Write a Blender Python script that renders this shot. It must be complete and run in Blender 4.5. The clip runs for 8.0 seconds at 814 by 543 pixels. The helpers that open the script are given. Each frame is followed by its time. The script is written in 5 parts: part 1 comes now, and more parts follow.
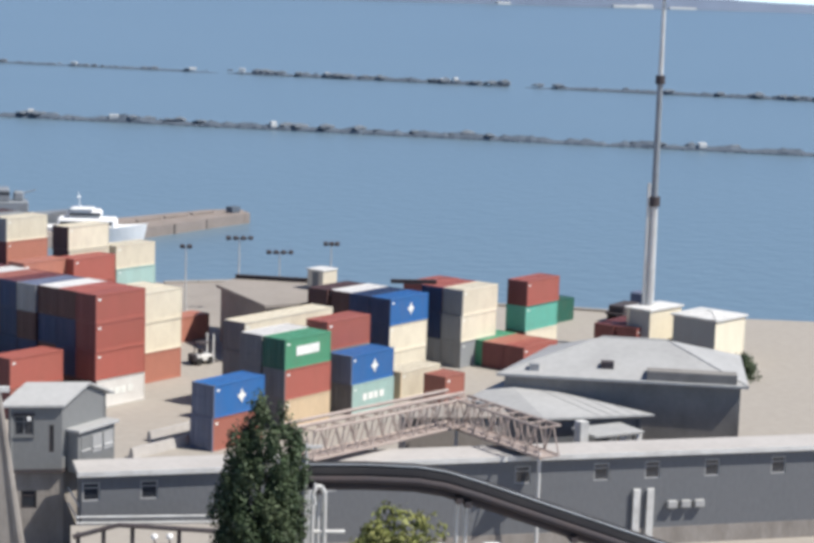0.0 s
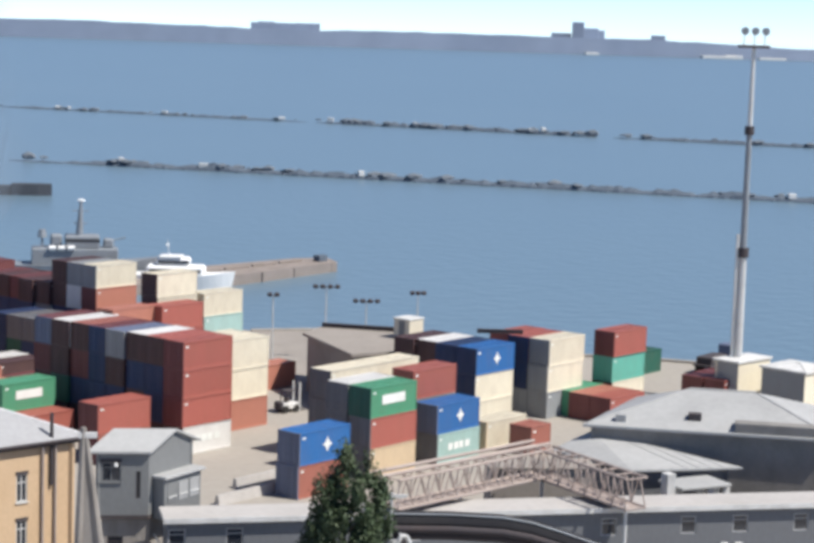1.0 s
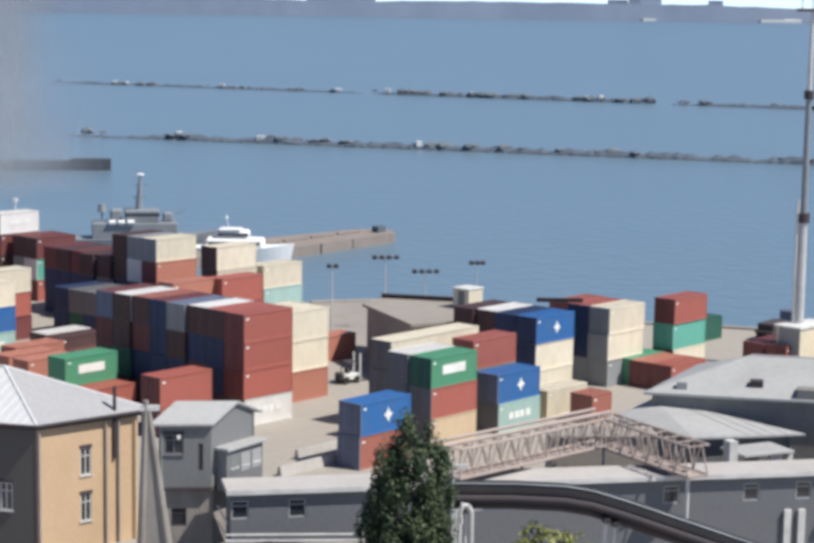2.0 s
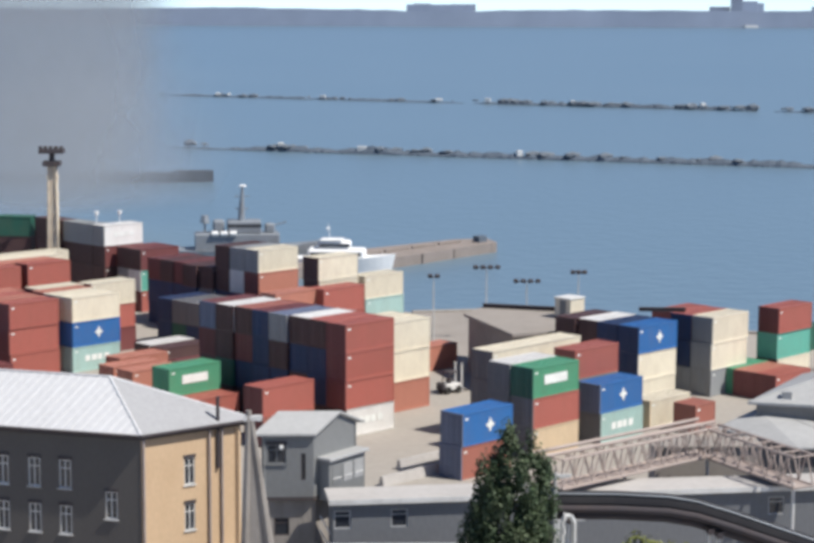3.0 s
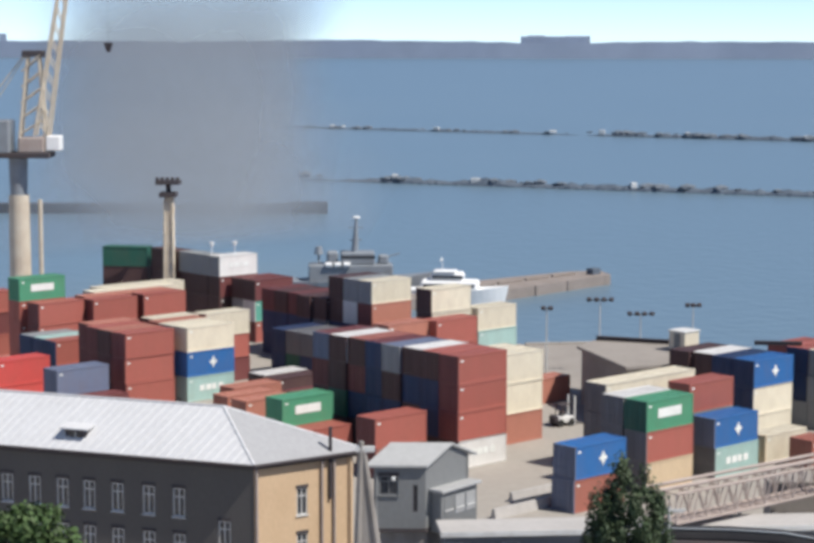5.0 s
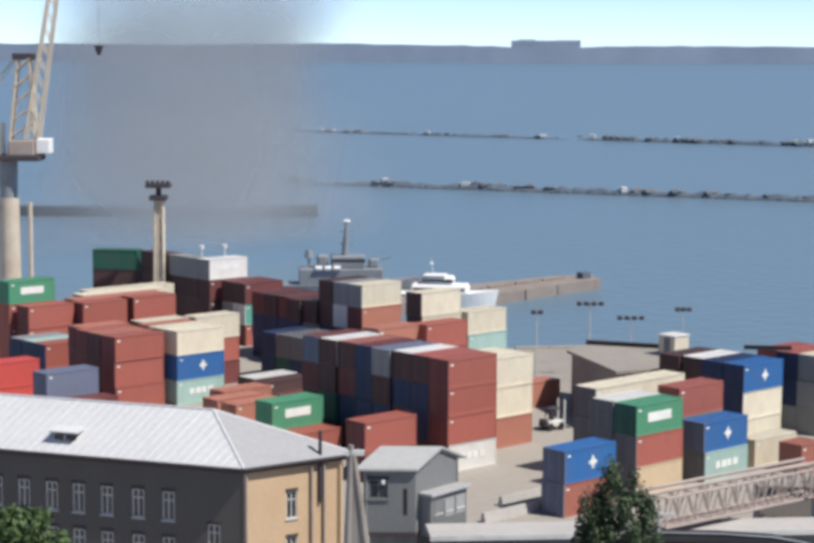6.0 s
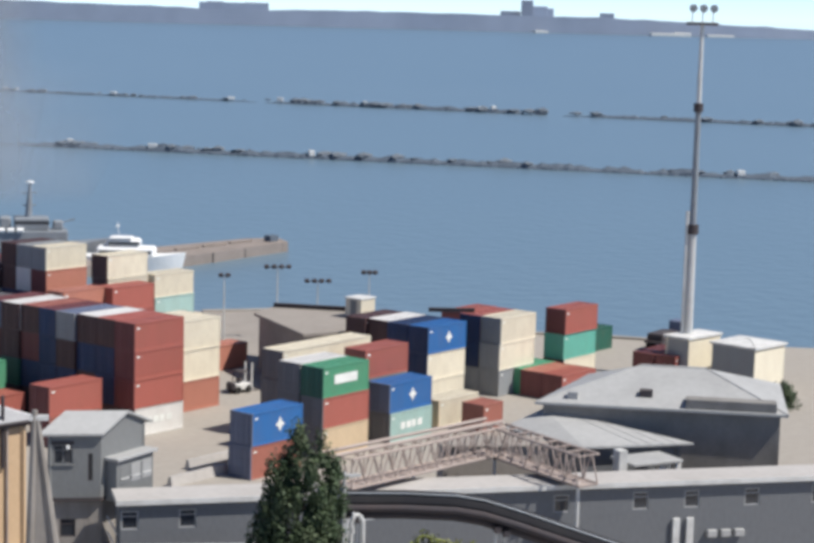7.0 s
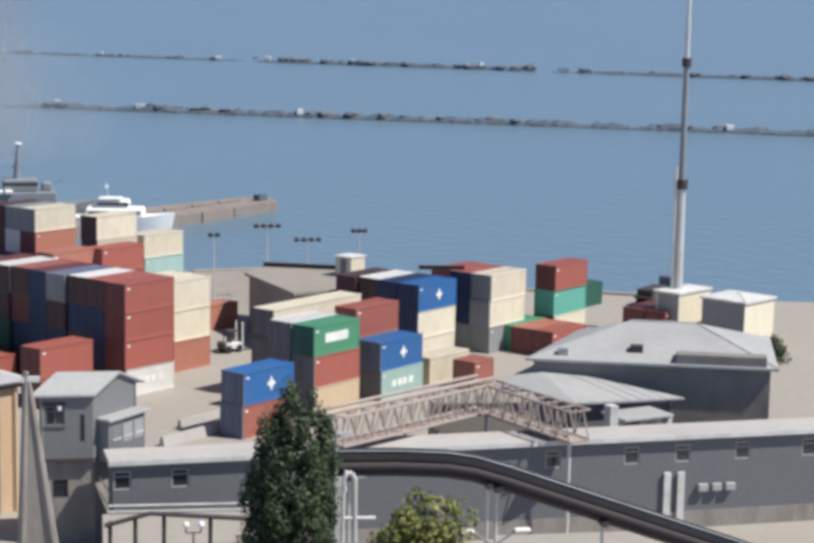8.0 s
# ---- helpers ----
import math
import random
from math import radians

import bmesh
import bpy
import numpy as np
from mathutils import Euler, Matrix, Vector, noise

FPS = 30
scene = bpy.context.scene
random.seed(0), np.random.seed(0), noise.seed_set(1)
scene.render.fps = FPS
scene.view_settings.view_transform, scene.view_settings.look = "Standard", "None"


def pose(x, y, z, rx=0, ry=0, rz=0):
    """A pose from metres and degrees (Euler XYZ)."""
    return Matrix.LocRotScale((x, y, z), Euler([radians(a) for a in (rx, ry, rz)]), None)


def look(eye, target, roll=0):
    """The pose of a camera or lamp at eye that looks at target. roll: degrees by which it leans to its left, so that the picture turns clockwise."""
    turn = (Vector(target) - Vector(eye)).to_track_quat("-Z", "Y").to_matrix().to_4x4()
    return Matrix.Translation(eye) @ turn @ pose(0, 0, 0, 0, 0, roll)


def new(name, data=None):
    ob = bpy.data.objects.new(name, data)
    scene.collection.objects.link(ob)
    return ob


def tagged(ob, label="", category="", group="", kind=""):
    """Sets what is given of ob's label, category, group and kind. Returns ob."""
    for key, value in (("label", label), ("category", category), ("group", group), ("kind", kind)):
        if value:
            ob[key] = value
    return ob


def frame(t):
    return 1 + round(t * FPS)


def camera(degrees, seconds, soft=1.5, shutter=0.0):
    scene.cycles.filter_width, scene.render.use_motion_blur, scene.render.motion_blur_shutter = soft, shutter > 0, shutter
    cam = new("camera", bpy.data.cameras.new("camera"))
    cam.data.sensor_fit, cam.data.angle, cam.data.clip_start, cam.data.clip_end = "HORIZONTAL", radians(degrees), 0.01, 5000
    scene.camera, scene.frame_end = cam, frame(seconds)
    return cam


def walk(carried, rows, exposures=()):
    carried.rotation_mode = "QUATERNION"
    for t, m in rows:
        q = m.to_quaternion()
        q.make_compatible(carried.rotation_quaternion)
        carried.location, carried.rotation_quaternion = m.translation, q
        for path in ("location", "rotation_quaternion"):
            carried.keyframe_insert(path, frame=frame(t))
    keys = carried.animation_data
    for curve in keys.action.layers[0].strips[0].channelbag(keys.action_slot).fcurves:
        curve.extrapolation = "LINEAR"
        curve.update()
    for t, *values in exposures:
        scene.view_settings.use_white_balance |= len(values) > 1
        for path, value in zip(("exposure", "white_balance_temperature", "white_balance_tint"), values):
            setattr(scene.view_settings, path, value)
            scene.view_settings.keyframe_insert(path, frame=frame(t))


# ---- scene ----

EYE = (0.0, 0.0, 37.5)


def aim(yaw, pitch, roll):
    """The camera's pose: degrees to the right of north, up, and of lean."""
    a, b = radians(yaw), radians(pitch)
    way = Vector((math.sin(a) * math.cos(b), math.cos(a) * math.cos(b), math.sin(b)))
    return look(EYE, Vector(EYE) + 100 * way, roll)


cam = camera(23.93, 8.0, soft=3.8)
PATH = [
    (0.0, 10.214, -8.557, 1.819),
    (0.2, 10.440, -8.869, 2.150),
    (0.3, 10.348, -9.112, 2.067),
    (0.5, 9.633, -8.804, 1.723),
    (0.7, 8.684, -7.694, 1.738),
    (0.8, 8.231, -7.379, 1.700),
    (1.0, 7.561, -7.167, 1.863),
    (1.2, 7.390, -7.279, 1.850),
    (1.5, 6.586, -7.312, 1.825),
    (1.7, 6.444, -8.128, 1.420),
    (2.8, 3.373, -7.831, 0.150),
    (3.0, 2.762, -7.833, 0.256),
    (3.5, 1.494, -7.868, 0.407),
    (4.0, 0.797, -7.734, 0.252),
    (4.5, -0.000, -7.100, 0.057),
    (4.7, -0.341, -6.834, 0.019),
    (5.8, -0.933, -7.186, 0.260),
    (6.0, -0.346, -6.786, 0.256),
    (6.2, 2.039, -6.398, 0.641),
    (6.3, 3.581, -6.466, 1.100),
    (6.5, 5.977, -6.918, 1.391),
    (6.7, 7.257, -7.021, 1.500),
    (7.0, 9.046, -7.743, 1.577),
    (7.5, 10.404, -8.014, 1.536),
    (7.8, 9.077, -8.362, 0.850),
    (8.0, 9.382, -8.992, 1.051),
]
walk(cam, [(t, aim(yaw, pitch, roll)) for t, yaw, pitch, roll in PATH], exposures=[(0.0, 0.53, 6650, 10), (0.8, 0.53, 6650, 10), (1.7, 0.46, 6650, 10), (3.0, 0.42, 6650, 10), (4.5, 0.37, 6650, 10), (6.3, 0.34, 6650, 10), (8.0, 0.40, 6650, 10)])

# ---- light ----
SUN_AZIMUTH, SUN_HEIGHT = 116.0, 54.0          # degrees clockwise from north (+y), and up
world = bpy.data.worlds.new("world")
scene.world = world
world.use_nodes = True
wn = world.node_tree
sky = wn.nodes.new("ShaderNodeTexSky")
sky.sky_type = "NISHITA"
sky.sun_disc = False
sky.sun_elevation, sky.sun_rotation = radians(SUN_HEIGHT), radians(SUN_AZIMUTH)
sky.air_density, sky.dust_density, sky.ozone_density = 0.36, 0.03, 2.2
wn.links.new(sky.outputs[0], wn.nodes["Background"].inputs[0])
wn.nodes["Background"].inputs[1].default_value = 0.135
sun = new("sun", bpy.data.lights.new("sun", "SUN"))
sun.data.energy, sun.data.angle, sun.data.color = 4.2, radians(0.5), (1.0, 0.965, 0.91)
a, b = radians(SUN_AZIMUTH), radians(SUN_HEIGHT)
sun.matrix_world = look((200 * math.sin(a) * math.cos(b), 200 * math.cos(a) * math.cos(b), 200 * math.sin(b)), (0, 0, 0))

# ---- materials ----


def mat(name, color, rough=0.7, metal=0.0, wear=0.25, scale=0.6, dirt=(0.12, 0.10, 0.08), bump=0.0, grain=6.0, vary=0.0, streak=1.0, spec=0.4):
    """A weathered surface: a base colour, patches of dirt at one scale and grain at a finer one, and a fine relief."""
    m = bpy.data.materials.new(name)
    m.use_nodes = True
    t, links = m.node_tree.nodes, m.node_tree.links
    p = t["Principled BSDF"]
    p.inputs["Metallic"].default_value = metal
    p.inputs["Specular IOR Level"].default_value = spec
    co = t.new("ShaderNodeTexCoord")
    mp = t.new("ShaderNodeMapping")
    mp.inputs["Scale"].default_value = (1, 1, 1 / streak)
    links.new(co.outputs["Object"], mp.inputs[0])
    info = t.new("ShaderNodeObjectInfo")
    n1 = t.new("ShaderNodeTexNoise")
    n1.noise_dimensions = "4D"
    n1.inputs["Scale"].default_value, n1.inputs["Detail"].default_value = scale, 6
    n2 = t.new("ShaderNodeTexNoise")
    n2.inputs["Scale"].default_value, n2.inputs["Detail"].default_value = grain, 4
    w = t.new("ShaderNodeMath")
    w.operation, w.inputs[1].default_value = "MULTIPLY", 40
    links.new(info.outputs["Random"], w.inputs[0])
    links.new(w.outputs[0], n1.inputs["W"])
    links.new(mp.outputs[0], n1.inputs["Vector"])
    links.new(mp.outputs[0], n2.inputs["Vector"])
    ramp = t.new("ShaderNodeMapRange")
    ramp.inputs[1].default_value, ramp.inputs[2].default_value = 0.42, 0.75
    ramp.inputs[3].default_value, ramp.inputs[4].default_value = 0.0, wear
    links.new(n1.outputs["Fac"], ramp.inputs[0])
    mix = t.new("ShaderNodeMix")
    mix.data_type = "RGBA"
    mix.inputs[6].default_value, mix.inputs[7].default_value = (*color, 1), (*dirt, 1)
    links.new(ramp.outputs[0], mix.inputs[0])
    hsv = t.new("ShaderNodeHueSaturation")
    val = t.new("ShaderNodeMapRange")
    val.inputs[3].default_value, val.inputs[4].default_value = 0.86, 1.14
    links.new(n2.outputs["Fac"], val.inputs[0])
    last = val.outputs[0]
    if vary:
        rnd = t.new("ShaderNodeMapRange")
        rnd.inputs[3].default_value, rnd.inputs[4].default_value = 1 - vary, 1 + vary
        links.new(info.outputs["Random"], rnd.inputs[0])
        mul = t.new("ShaderNodeMath")
        mul.operation = "MULTIPLY"
        links.new(last, mul.inputs[0])
        links.new(rnd.outputs[0], mul.inputs[1])
        last = mul.outputs[0]
    links.new(last, hsv.inputs["Value"])
    links.new(mix.outputs[2], hsv.inputs["Color"])
    links.new(hsv.outputs[0], p.inputs["Base Color"])
    rr = t.new("ShaderNodeMapRange")
    rr.inputs[3].default_value, rr.inputs[4].default_value = max(0.05, rough - 0.12), min(1, rough + 0.12)
    links.new(n1.outputs["Fac"], rr.inputs[0])
    links.new(rr.outputs[0], p.inputs["Roughness"])
    if bump:
        b = t.new("ShaderNodeBump")
        b.inputs["Strength"].default_value, b.inputs["Distance"].default_value = bump, 0.05
        links.new(n2.outputs["Fac"], b.inputs["Height"])
        links.new(b.outputs[0], p.inputs["Normal"])
    return m


PAINT = {
    "red": (0.40, 0.125, 0.098), "rust": (0.37, 0.14, 0.105), "maroon": (0.17, 0.055, 0.055), "orange": (0.46, 0.195, 0.14),
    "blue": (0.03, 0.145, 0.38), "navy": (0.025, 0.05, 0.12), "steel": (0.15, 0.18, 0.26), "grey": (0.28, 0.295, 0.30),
    "cream": (0.72, 0.66, 0.52), "white": (0.70, 0.69, 0.66), "peach": (0.70, 0.55, 0.37), "green": (0.085, 0.31, 0.18),
    "teal": (0.13, 0.42, 0.33), "mint": (0.36, 0.52, 0.48), "darkgreen": (0.025, 0.12, 0.085), "brown": (0.09, 0.05, 0.05), "bright": (0.60, 0.09, 0.08), "slate": (0.165, 0.17, 0.18),
}
STEEL = {k: mat("paint_" + k, c, 0.55, 0.0, 0.16, 0.9, (0.20, 0.12, 0.08), 0.1, 8.0, 0.10, 2.5) for k, c in PAINT.items()}
M_LABEL = mat("label_white", (0.78, 0.80, 0.76), 0.6, wear=0.2)
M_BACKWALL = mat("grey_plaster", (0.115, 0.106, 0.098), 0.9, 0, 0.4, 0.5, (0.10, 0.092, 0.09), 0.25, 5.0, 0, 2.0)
M_WARE = mat("stained_roof_felt", (0.30, 0.27, 0.24), 0.9, 0, 0.5, 0.25, (0.20, 0.18, 0.16), 0.3, 2.0)
M_CONCRETE = mat("yard_concrete", (0.34, 0.312, 0.275), 0.9, 0, 0.45, 0.06, (0.30, 0.27, 0.23), 0.3, 1.2)
M_QUAY = mat("quay_concrete", (0.27, 0.23, 0.205), 0.9, 0, 0.5, 0.3, (0.15, 0.13, 0.11), 0.4, 2.0)
# rock and scrub are blue-grey because air haze is mixed into their base colour
M_ROCK_HAZE = mat("breakwater_rock_haze", (0.105, 0.132, 0.165), 0.95, 0, 0.5, 0.2, (0.088, 0.112, 0.142), 0.2, 1.0)
M_SCRUB_HAZE = mat("scrub", (0.14, 0.162, 0.185), 0.9, 0, 0.5, 0.3, (0.165, 0.185, 0.21), 0.1, 1.0)
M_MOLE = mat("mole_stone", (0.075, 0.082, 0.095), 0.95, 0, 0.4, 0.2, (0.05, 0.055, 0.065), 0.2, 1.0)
# far hills and town: the blue veil of distance is painted into both colours
M_SHORE_HAZE = mat("far_shore_haze", (0.205, 0.25, 0.33), 0.95, 0, 0.5, 0.004, (0.24, 0.28, 0.35), 0, 0.02)
M_TOWN_HAZE = mat("far_town_haze", (0.25, 0.295, 0.37), 0.95, 0, 0.3, 0.01, (0.20, 0.24, 0.30), 0, 0.05, 0.2)
M_ORANGE = mat("ochre_plaster", (0.58, 0.42, 0.27), 0.9, 0, 0.25, 0.5, (0.40, 0.26, 0.15), 0.25, 5.0, 0, 2.0)
M_TIN = mat("tin_roof", (0.66, 0.66, 0.66), 0.5, 0.1, 0.2, 0.4, (0.40, 0.40, 0.40), 0.05, 3.0, 0.05)
M_SLATE = mat("grey_roof_sheet", (0.41, 0.412, 0.405), 0.7, 0.1, 0.4, 0.3, (0.25, 0.25, 0.25), 0.1, 2.0, 0.05)
M_GREYWALL = mat("grey_render", (0.150, 0.157, 0.167), 0.85, 0, 0.35, 0.4, (0.14, 0.15, 0.16), 0.25, 4.0, 0, 2.0)
M_HUT = mat("grey_cladding", (0.20, 0.206, 0.205), 0.7, 0.1, 0.3, 0.5, (0.2, 0.2, 0.2), 0.15, 4.0, 0, 2.0)
M_FLATROOF = mat("dusty_flat_roof", (0.45, 0.43, 0.41), 0.9, 0, 0.5, 0.25, (0.34, 0.32, 0.30), 0.2, 2.0)
M_ZINC = mat("dull_zinc_sheet", (0.36, 0.362, 0.37), 0.65, 0.2, 0.3, 0.4, (0.28, 0.28, 0.28), 0.05, 3.0)
M_TRIM = mat("white_trim", (0.64, 0.64, 0.62), 0.6, 0, 0.3, 1.0)
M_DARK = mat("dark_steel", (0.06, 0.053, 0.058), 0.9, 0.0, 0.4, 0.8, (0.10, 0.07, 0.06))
M_BELT = mat("sheathing_sheet", (0.030, 0.030, 0.034), 0.85, 0.0, 0.5, 0.5, (0.05, 0.048, 0.047), 0.1, 3.0, spec=0.05)
M_BRICKWALL = mat("old_grey_brick", (0.25, 0.24, 0.225), 0.9, 0, 0.5, 0.5, (0.11, 0.105, 0.10), 0.4, 5.0, 0, 1.5)
M_BROWN = mat("brown_steel", (0.40, 0.335, 0.30), 0.75, 0.0, 0.4, 0.8, (0.26, 0.18, 0.15))
M_POST = mat("weathered_concrete", (0.30, 0.275, 0.25), 0.95, 0, 0.6, 1.2, (0.16, 0.14, 0.12), 0.6, 6.0, 0, 3.0)
M_MAST = mat("mast_grey", (0.62, 0.62, 0.60), 0.5, 0.3, 0.2, 0.5)
M_GLASS = mat("window_glass", (0.03, 0.035, 0.045), 0.12, 0, 0.1, 0.5, spec=0.8)
M_CRANE = mat("crane_paint", (0.62, 0.55, 0.44), 0.6, 0.1, 0.4, 0.6, (0.35, 0.22, 0.14))
M_SHIP = mat("ship_grey", (0.25, 0.275, 0.30), 0.55, 0.1, 0.3, 0.6)
M_HULL = mat("yacht_white", (0.84, 0.84, 0.82), 0.5, 0, 0.1, 0.6)
M_BARK = mat("bark", (0.10, 0.075, 0.055), 0.95, 0, 0.5, 3.0, (0.04, 0.03, 0.03), 0.6, 12)
M_TYRE = mat("rubber", (0.02, 0.02, 0.02), 0.9)


def leaf_mat(name, color, other):
    m = mat(name, color, 0.6, 0, 0.9, 0.8, other, 0, 5.0)
    t, links = m.node_tree.nodes, m.node_tree.links
    p = t["Principled BSDF"]
    p.inputs["Specular IOR Level"].default_value = 0.25
    geo = t.new("ShaderNodeNewGeometry")
    v = t.new("ShaderNodeMapRange")
    v.inputs[3].default_value, v.inputs[4].default_value = 0.6, 1.5
    links.new(geo.outputs["Random Per Island"], v.inputs[0])
    h = next(n for n in t if n.bl_idname == "ShaderNodeHueSaturation")
    links.new(v.outputs[0], h.inputs["Value"])
    return m


M_POPLAR = leaf_mat("poplar_leaves", (0.044, 0.068, 0.034), (0.082, 0.100, 0.052))
M_BUSH = leaf_mat("pale_leaves", (0.14, 0.155, 0.045), (0.20, 0.195, 0.07))
M_OAK = leaf_mat("broad_leaves", (0.045, 0.085, 0.028), (0.08, 0.11, 0.04))


def water_mat():
    m = bpy.data.materials.new("sea_water")
    m.use_nodes = True
    t, links = m.node_tree.nodes, m.node_tree.links
    p = t["Principled BSDF"]
    p.inputs["Roughness"].default_value = 0.32
    p.inputs["IOR"].default_value = 1.33
    p.inputs["Specular IOR Level"].default_value = 0.36
    co = t.new("ShaderNodeTexCoord")
    n1 = t.new("ShaderNodeTexNoise")
    n1.inputs["Scale"].default_value, n1.inputs["Detail"].default_value = 0.35, 8
    n2 = t.new("ShaderNodeTexNoise")
    n2.inputs["Scale"].default_value, n2.inputs["Detail"].default_value = 0.006, 5
    for n in (n1, n2):
        links.new(co.outputs["Object"], n.inputs["Vector"])
    r = t.new("ShaderNodeMix")
    r.data_type = "RGBA"
    r.inputs[6].default_value, r.inputs[7].default_value = (0.116, 0.184, 0.240, 1), (0.136, 0.204, 0.258, 1)
    links.new(n2.outputs["Fac"], r.inputs[0])
    links.new(r.outputs[2], p.inputs["Base Color"])
    b = t.new("ShaderNodeBump")
    b.inputs["Strength"].default_value, b.inputs["Distance"].default_value = 0.36, 0.6
    links.new(n1.outputs["Fac"], b.inputs["Height"])
    links.new(b.outputs[0], p.inputs["Normal"])
    return m


M_WATER = water_mat()

# ---- mesh helpers ----


def mesh(name, bm, material, smooth=False):
    me = bpy.data.meshes.new(name)
    bmesh.ops.recalc_face_normals(bm, faces=bm.faces[:])
    bm.to_mesh(me)
    bm.free()
    me.materials.append(material)
    if smooth:
        for f in me.polygons:
            f.use_smooth = True
    return me


def part(name, bm, material, parent=None, label="", smooth=False, at=None):
    """Links a bmesh, or a mesh that is already made, as one object under parent."""
    me = bm if isinstance(bm, bpy.types.Mesh) else mesh(name, bm, material, smooth)
    ob = new(name, me)
    if parent is not None:
        ob.parent = parent
    if at is not None:
        ob.matrix_basis = at
    if label:
        tagged(ob, label)
    return ob


def thing(name, m, label, category, group="", kind=""):
    ob = new(name)
    ob.empty_display_size = 0.5
    ob.matrix_basis = m
    return tagged(ob, label, category, group, kind)


def box(bm, x0, y0, z0, x1, y1, z1, bevel=0.0):
    r = bmesh.ops.create_cube(bm, size=1.0)
    bmesh.ops.scale(bm, vec=(x1 - x0, y1 - y0, z1 - z0), verts=r["verts"])
    bmesh.ops.translate(bm, vec=((x0 + x1) / 2, (y0 + y1) / 2, (z0 + z1) / 2), verts=r["verts"])
    if bevel:
        es = list({e for v in r["verts"] for e in v.link_edges})
        bmesh.ops.bevel(bm, geom=es, offset=bevel, segments=1, affect="EDGES")
    return bm


def boxes(*specs, bevel=0.0):
    bm = bmesh.new()
    for s in specs:
        box(bm, *s, bevel=bevel)
    return bm


def rod(bm, p, q, r0, r1=None, n=8):
    """A tapered round bar from p to q."""
    p, q = Vector(p), Vector(q)
    d = q - p
    r = bmesh.ops.create_cone(bm, cap_ends=True, segments=n, radius1=r0, radius2=r0 if r1 is None else r1, depth=d.length)
    m = Matrix.Translation((p + q) / 2) @ d.to_track_quat("Z", "Y").to_matrix().to_4x4()
    bmesh.ops.transform(bm, matrix=m, verts=r["verts"])
    return bm


def rods(*specs, n=8):
    bm = bmesh.new()
    for s in specs:
        rod(bm, *s, n=n)
    return bm


def prism(points, z0, z1):
    """A plan, extruded upwards."""
    bm = bmesh.new()
    lo = [bm.verts.new((x, y, z0)) for x, y in points]
    hi = [bm.verts.new((x, y, z1)) for x, y in points]
    bm.faces.new(lo[::-1])
    bm.faces.new(hi)
    for i in range(len(lo)):
        j = (i + 1) % len(lo)
        bm.faces.new((lo[i], lo[j], hi[j], hi[i]))
    return bm


def solid(verts, faces):
    bm = bmesh.new()
    vs = [bm.verts.new(v) for v in verts]
    for f in faces:
        bm.faces.new([vs[i] for i in f])
    return bm


# ---- sea, yard, shores ----
sea = part("water", boxes((-4500, -400, -6, 4500, 4900, -2)), M_WATER)
tagged(sea, "calm blue harbour sea under hazy daylight", "sea", kind="structure")
yard = part("ground", prism([(-400, -300), (400, -300), (400, 175), (140, 195), (70, 212), (58, 217), (49, 219.5), (34, 229.5), (20.5, 236.3), (12, 235), (3, 241), (-10, 262), (-40, 275), (-400, 300)], -5, 0), M_CONCRETE)
tagged(yard, "pale dusty concrete container yard", "ground", kind="structure")

apron = part("pavement", prism([(11.8, 234.6), (20.4, 235.9), (33.6, 229.2), (46, 220.5), (40, 206), (28.5, 205), (18.8, 204.5), (15.2, 197.5), (17.0, 190), (15.6, 188.5), (12.6, 202), (11.5, 212)], 0.0, 0.03), M_WARE)
tagged(apron, "worn brown-grey tarmac apron along the quay edge", "pavement", kind="structure")
copings = ((12, 235), (20.5, 236.3), (34, 229.5), (49, 219.5), (58, 217), (70, 212))
for p, q in zip(copings, copings[1:]):
    d = math.hypot(q[0] - p[0], q[1] - p[1])
    k = int(d / 3.0)
    for i in range(k):
        f = i / k
        part("coping_stone", boxes((0.03, 0, 0, d / k - 0.03, 0.7, 0.28), bevel=0.03), M_CONCRETE, apron, at=pose(p[0] + (q[0] - p[0]) * f, p[1] + (q[1] - p[1]) * f - 0.8, 0.0, 0, 0, math.degrees(math.atan2(q[1] - p[1], q[0] - p[0]))))

# ---- containers ----
TURN = 43.0                                     # the yard's rows lie at this angle
CU, CN = (0.7314, 0.6820), (0.6820, -0.7314)   # along a container, and out of its sunny side


def plan(u, n):
    return u * CU[0] + n * CN[0], u * CU[1] + n * CN[1]


MESHES = {}


def cached(key, build, material):
    if key not in MESHES:
        MESHES[key] = mesh(key[0], build(), material)
    return MESHES[key]


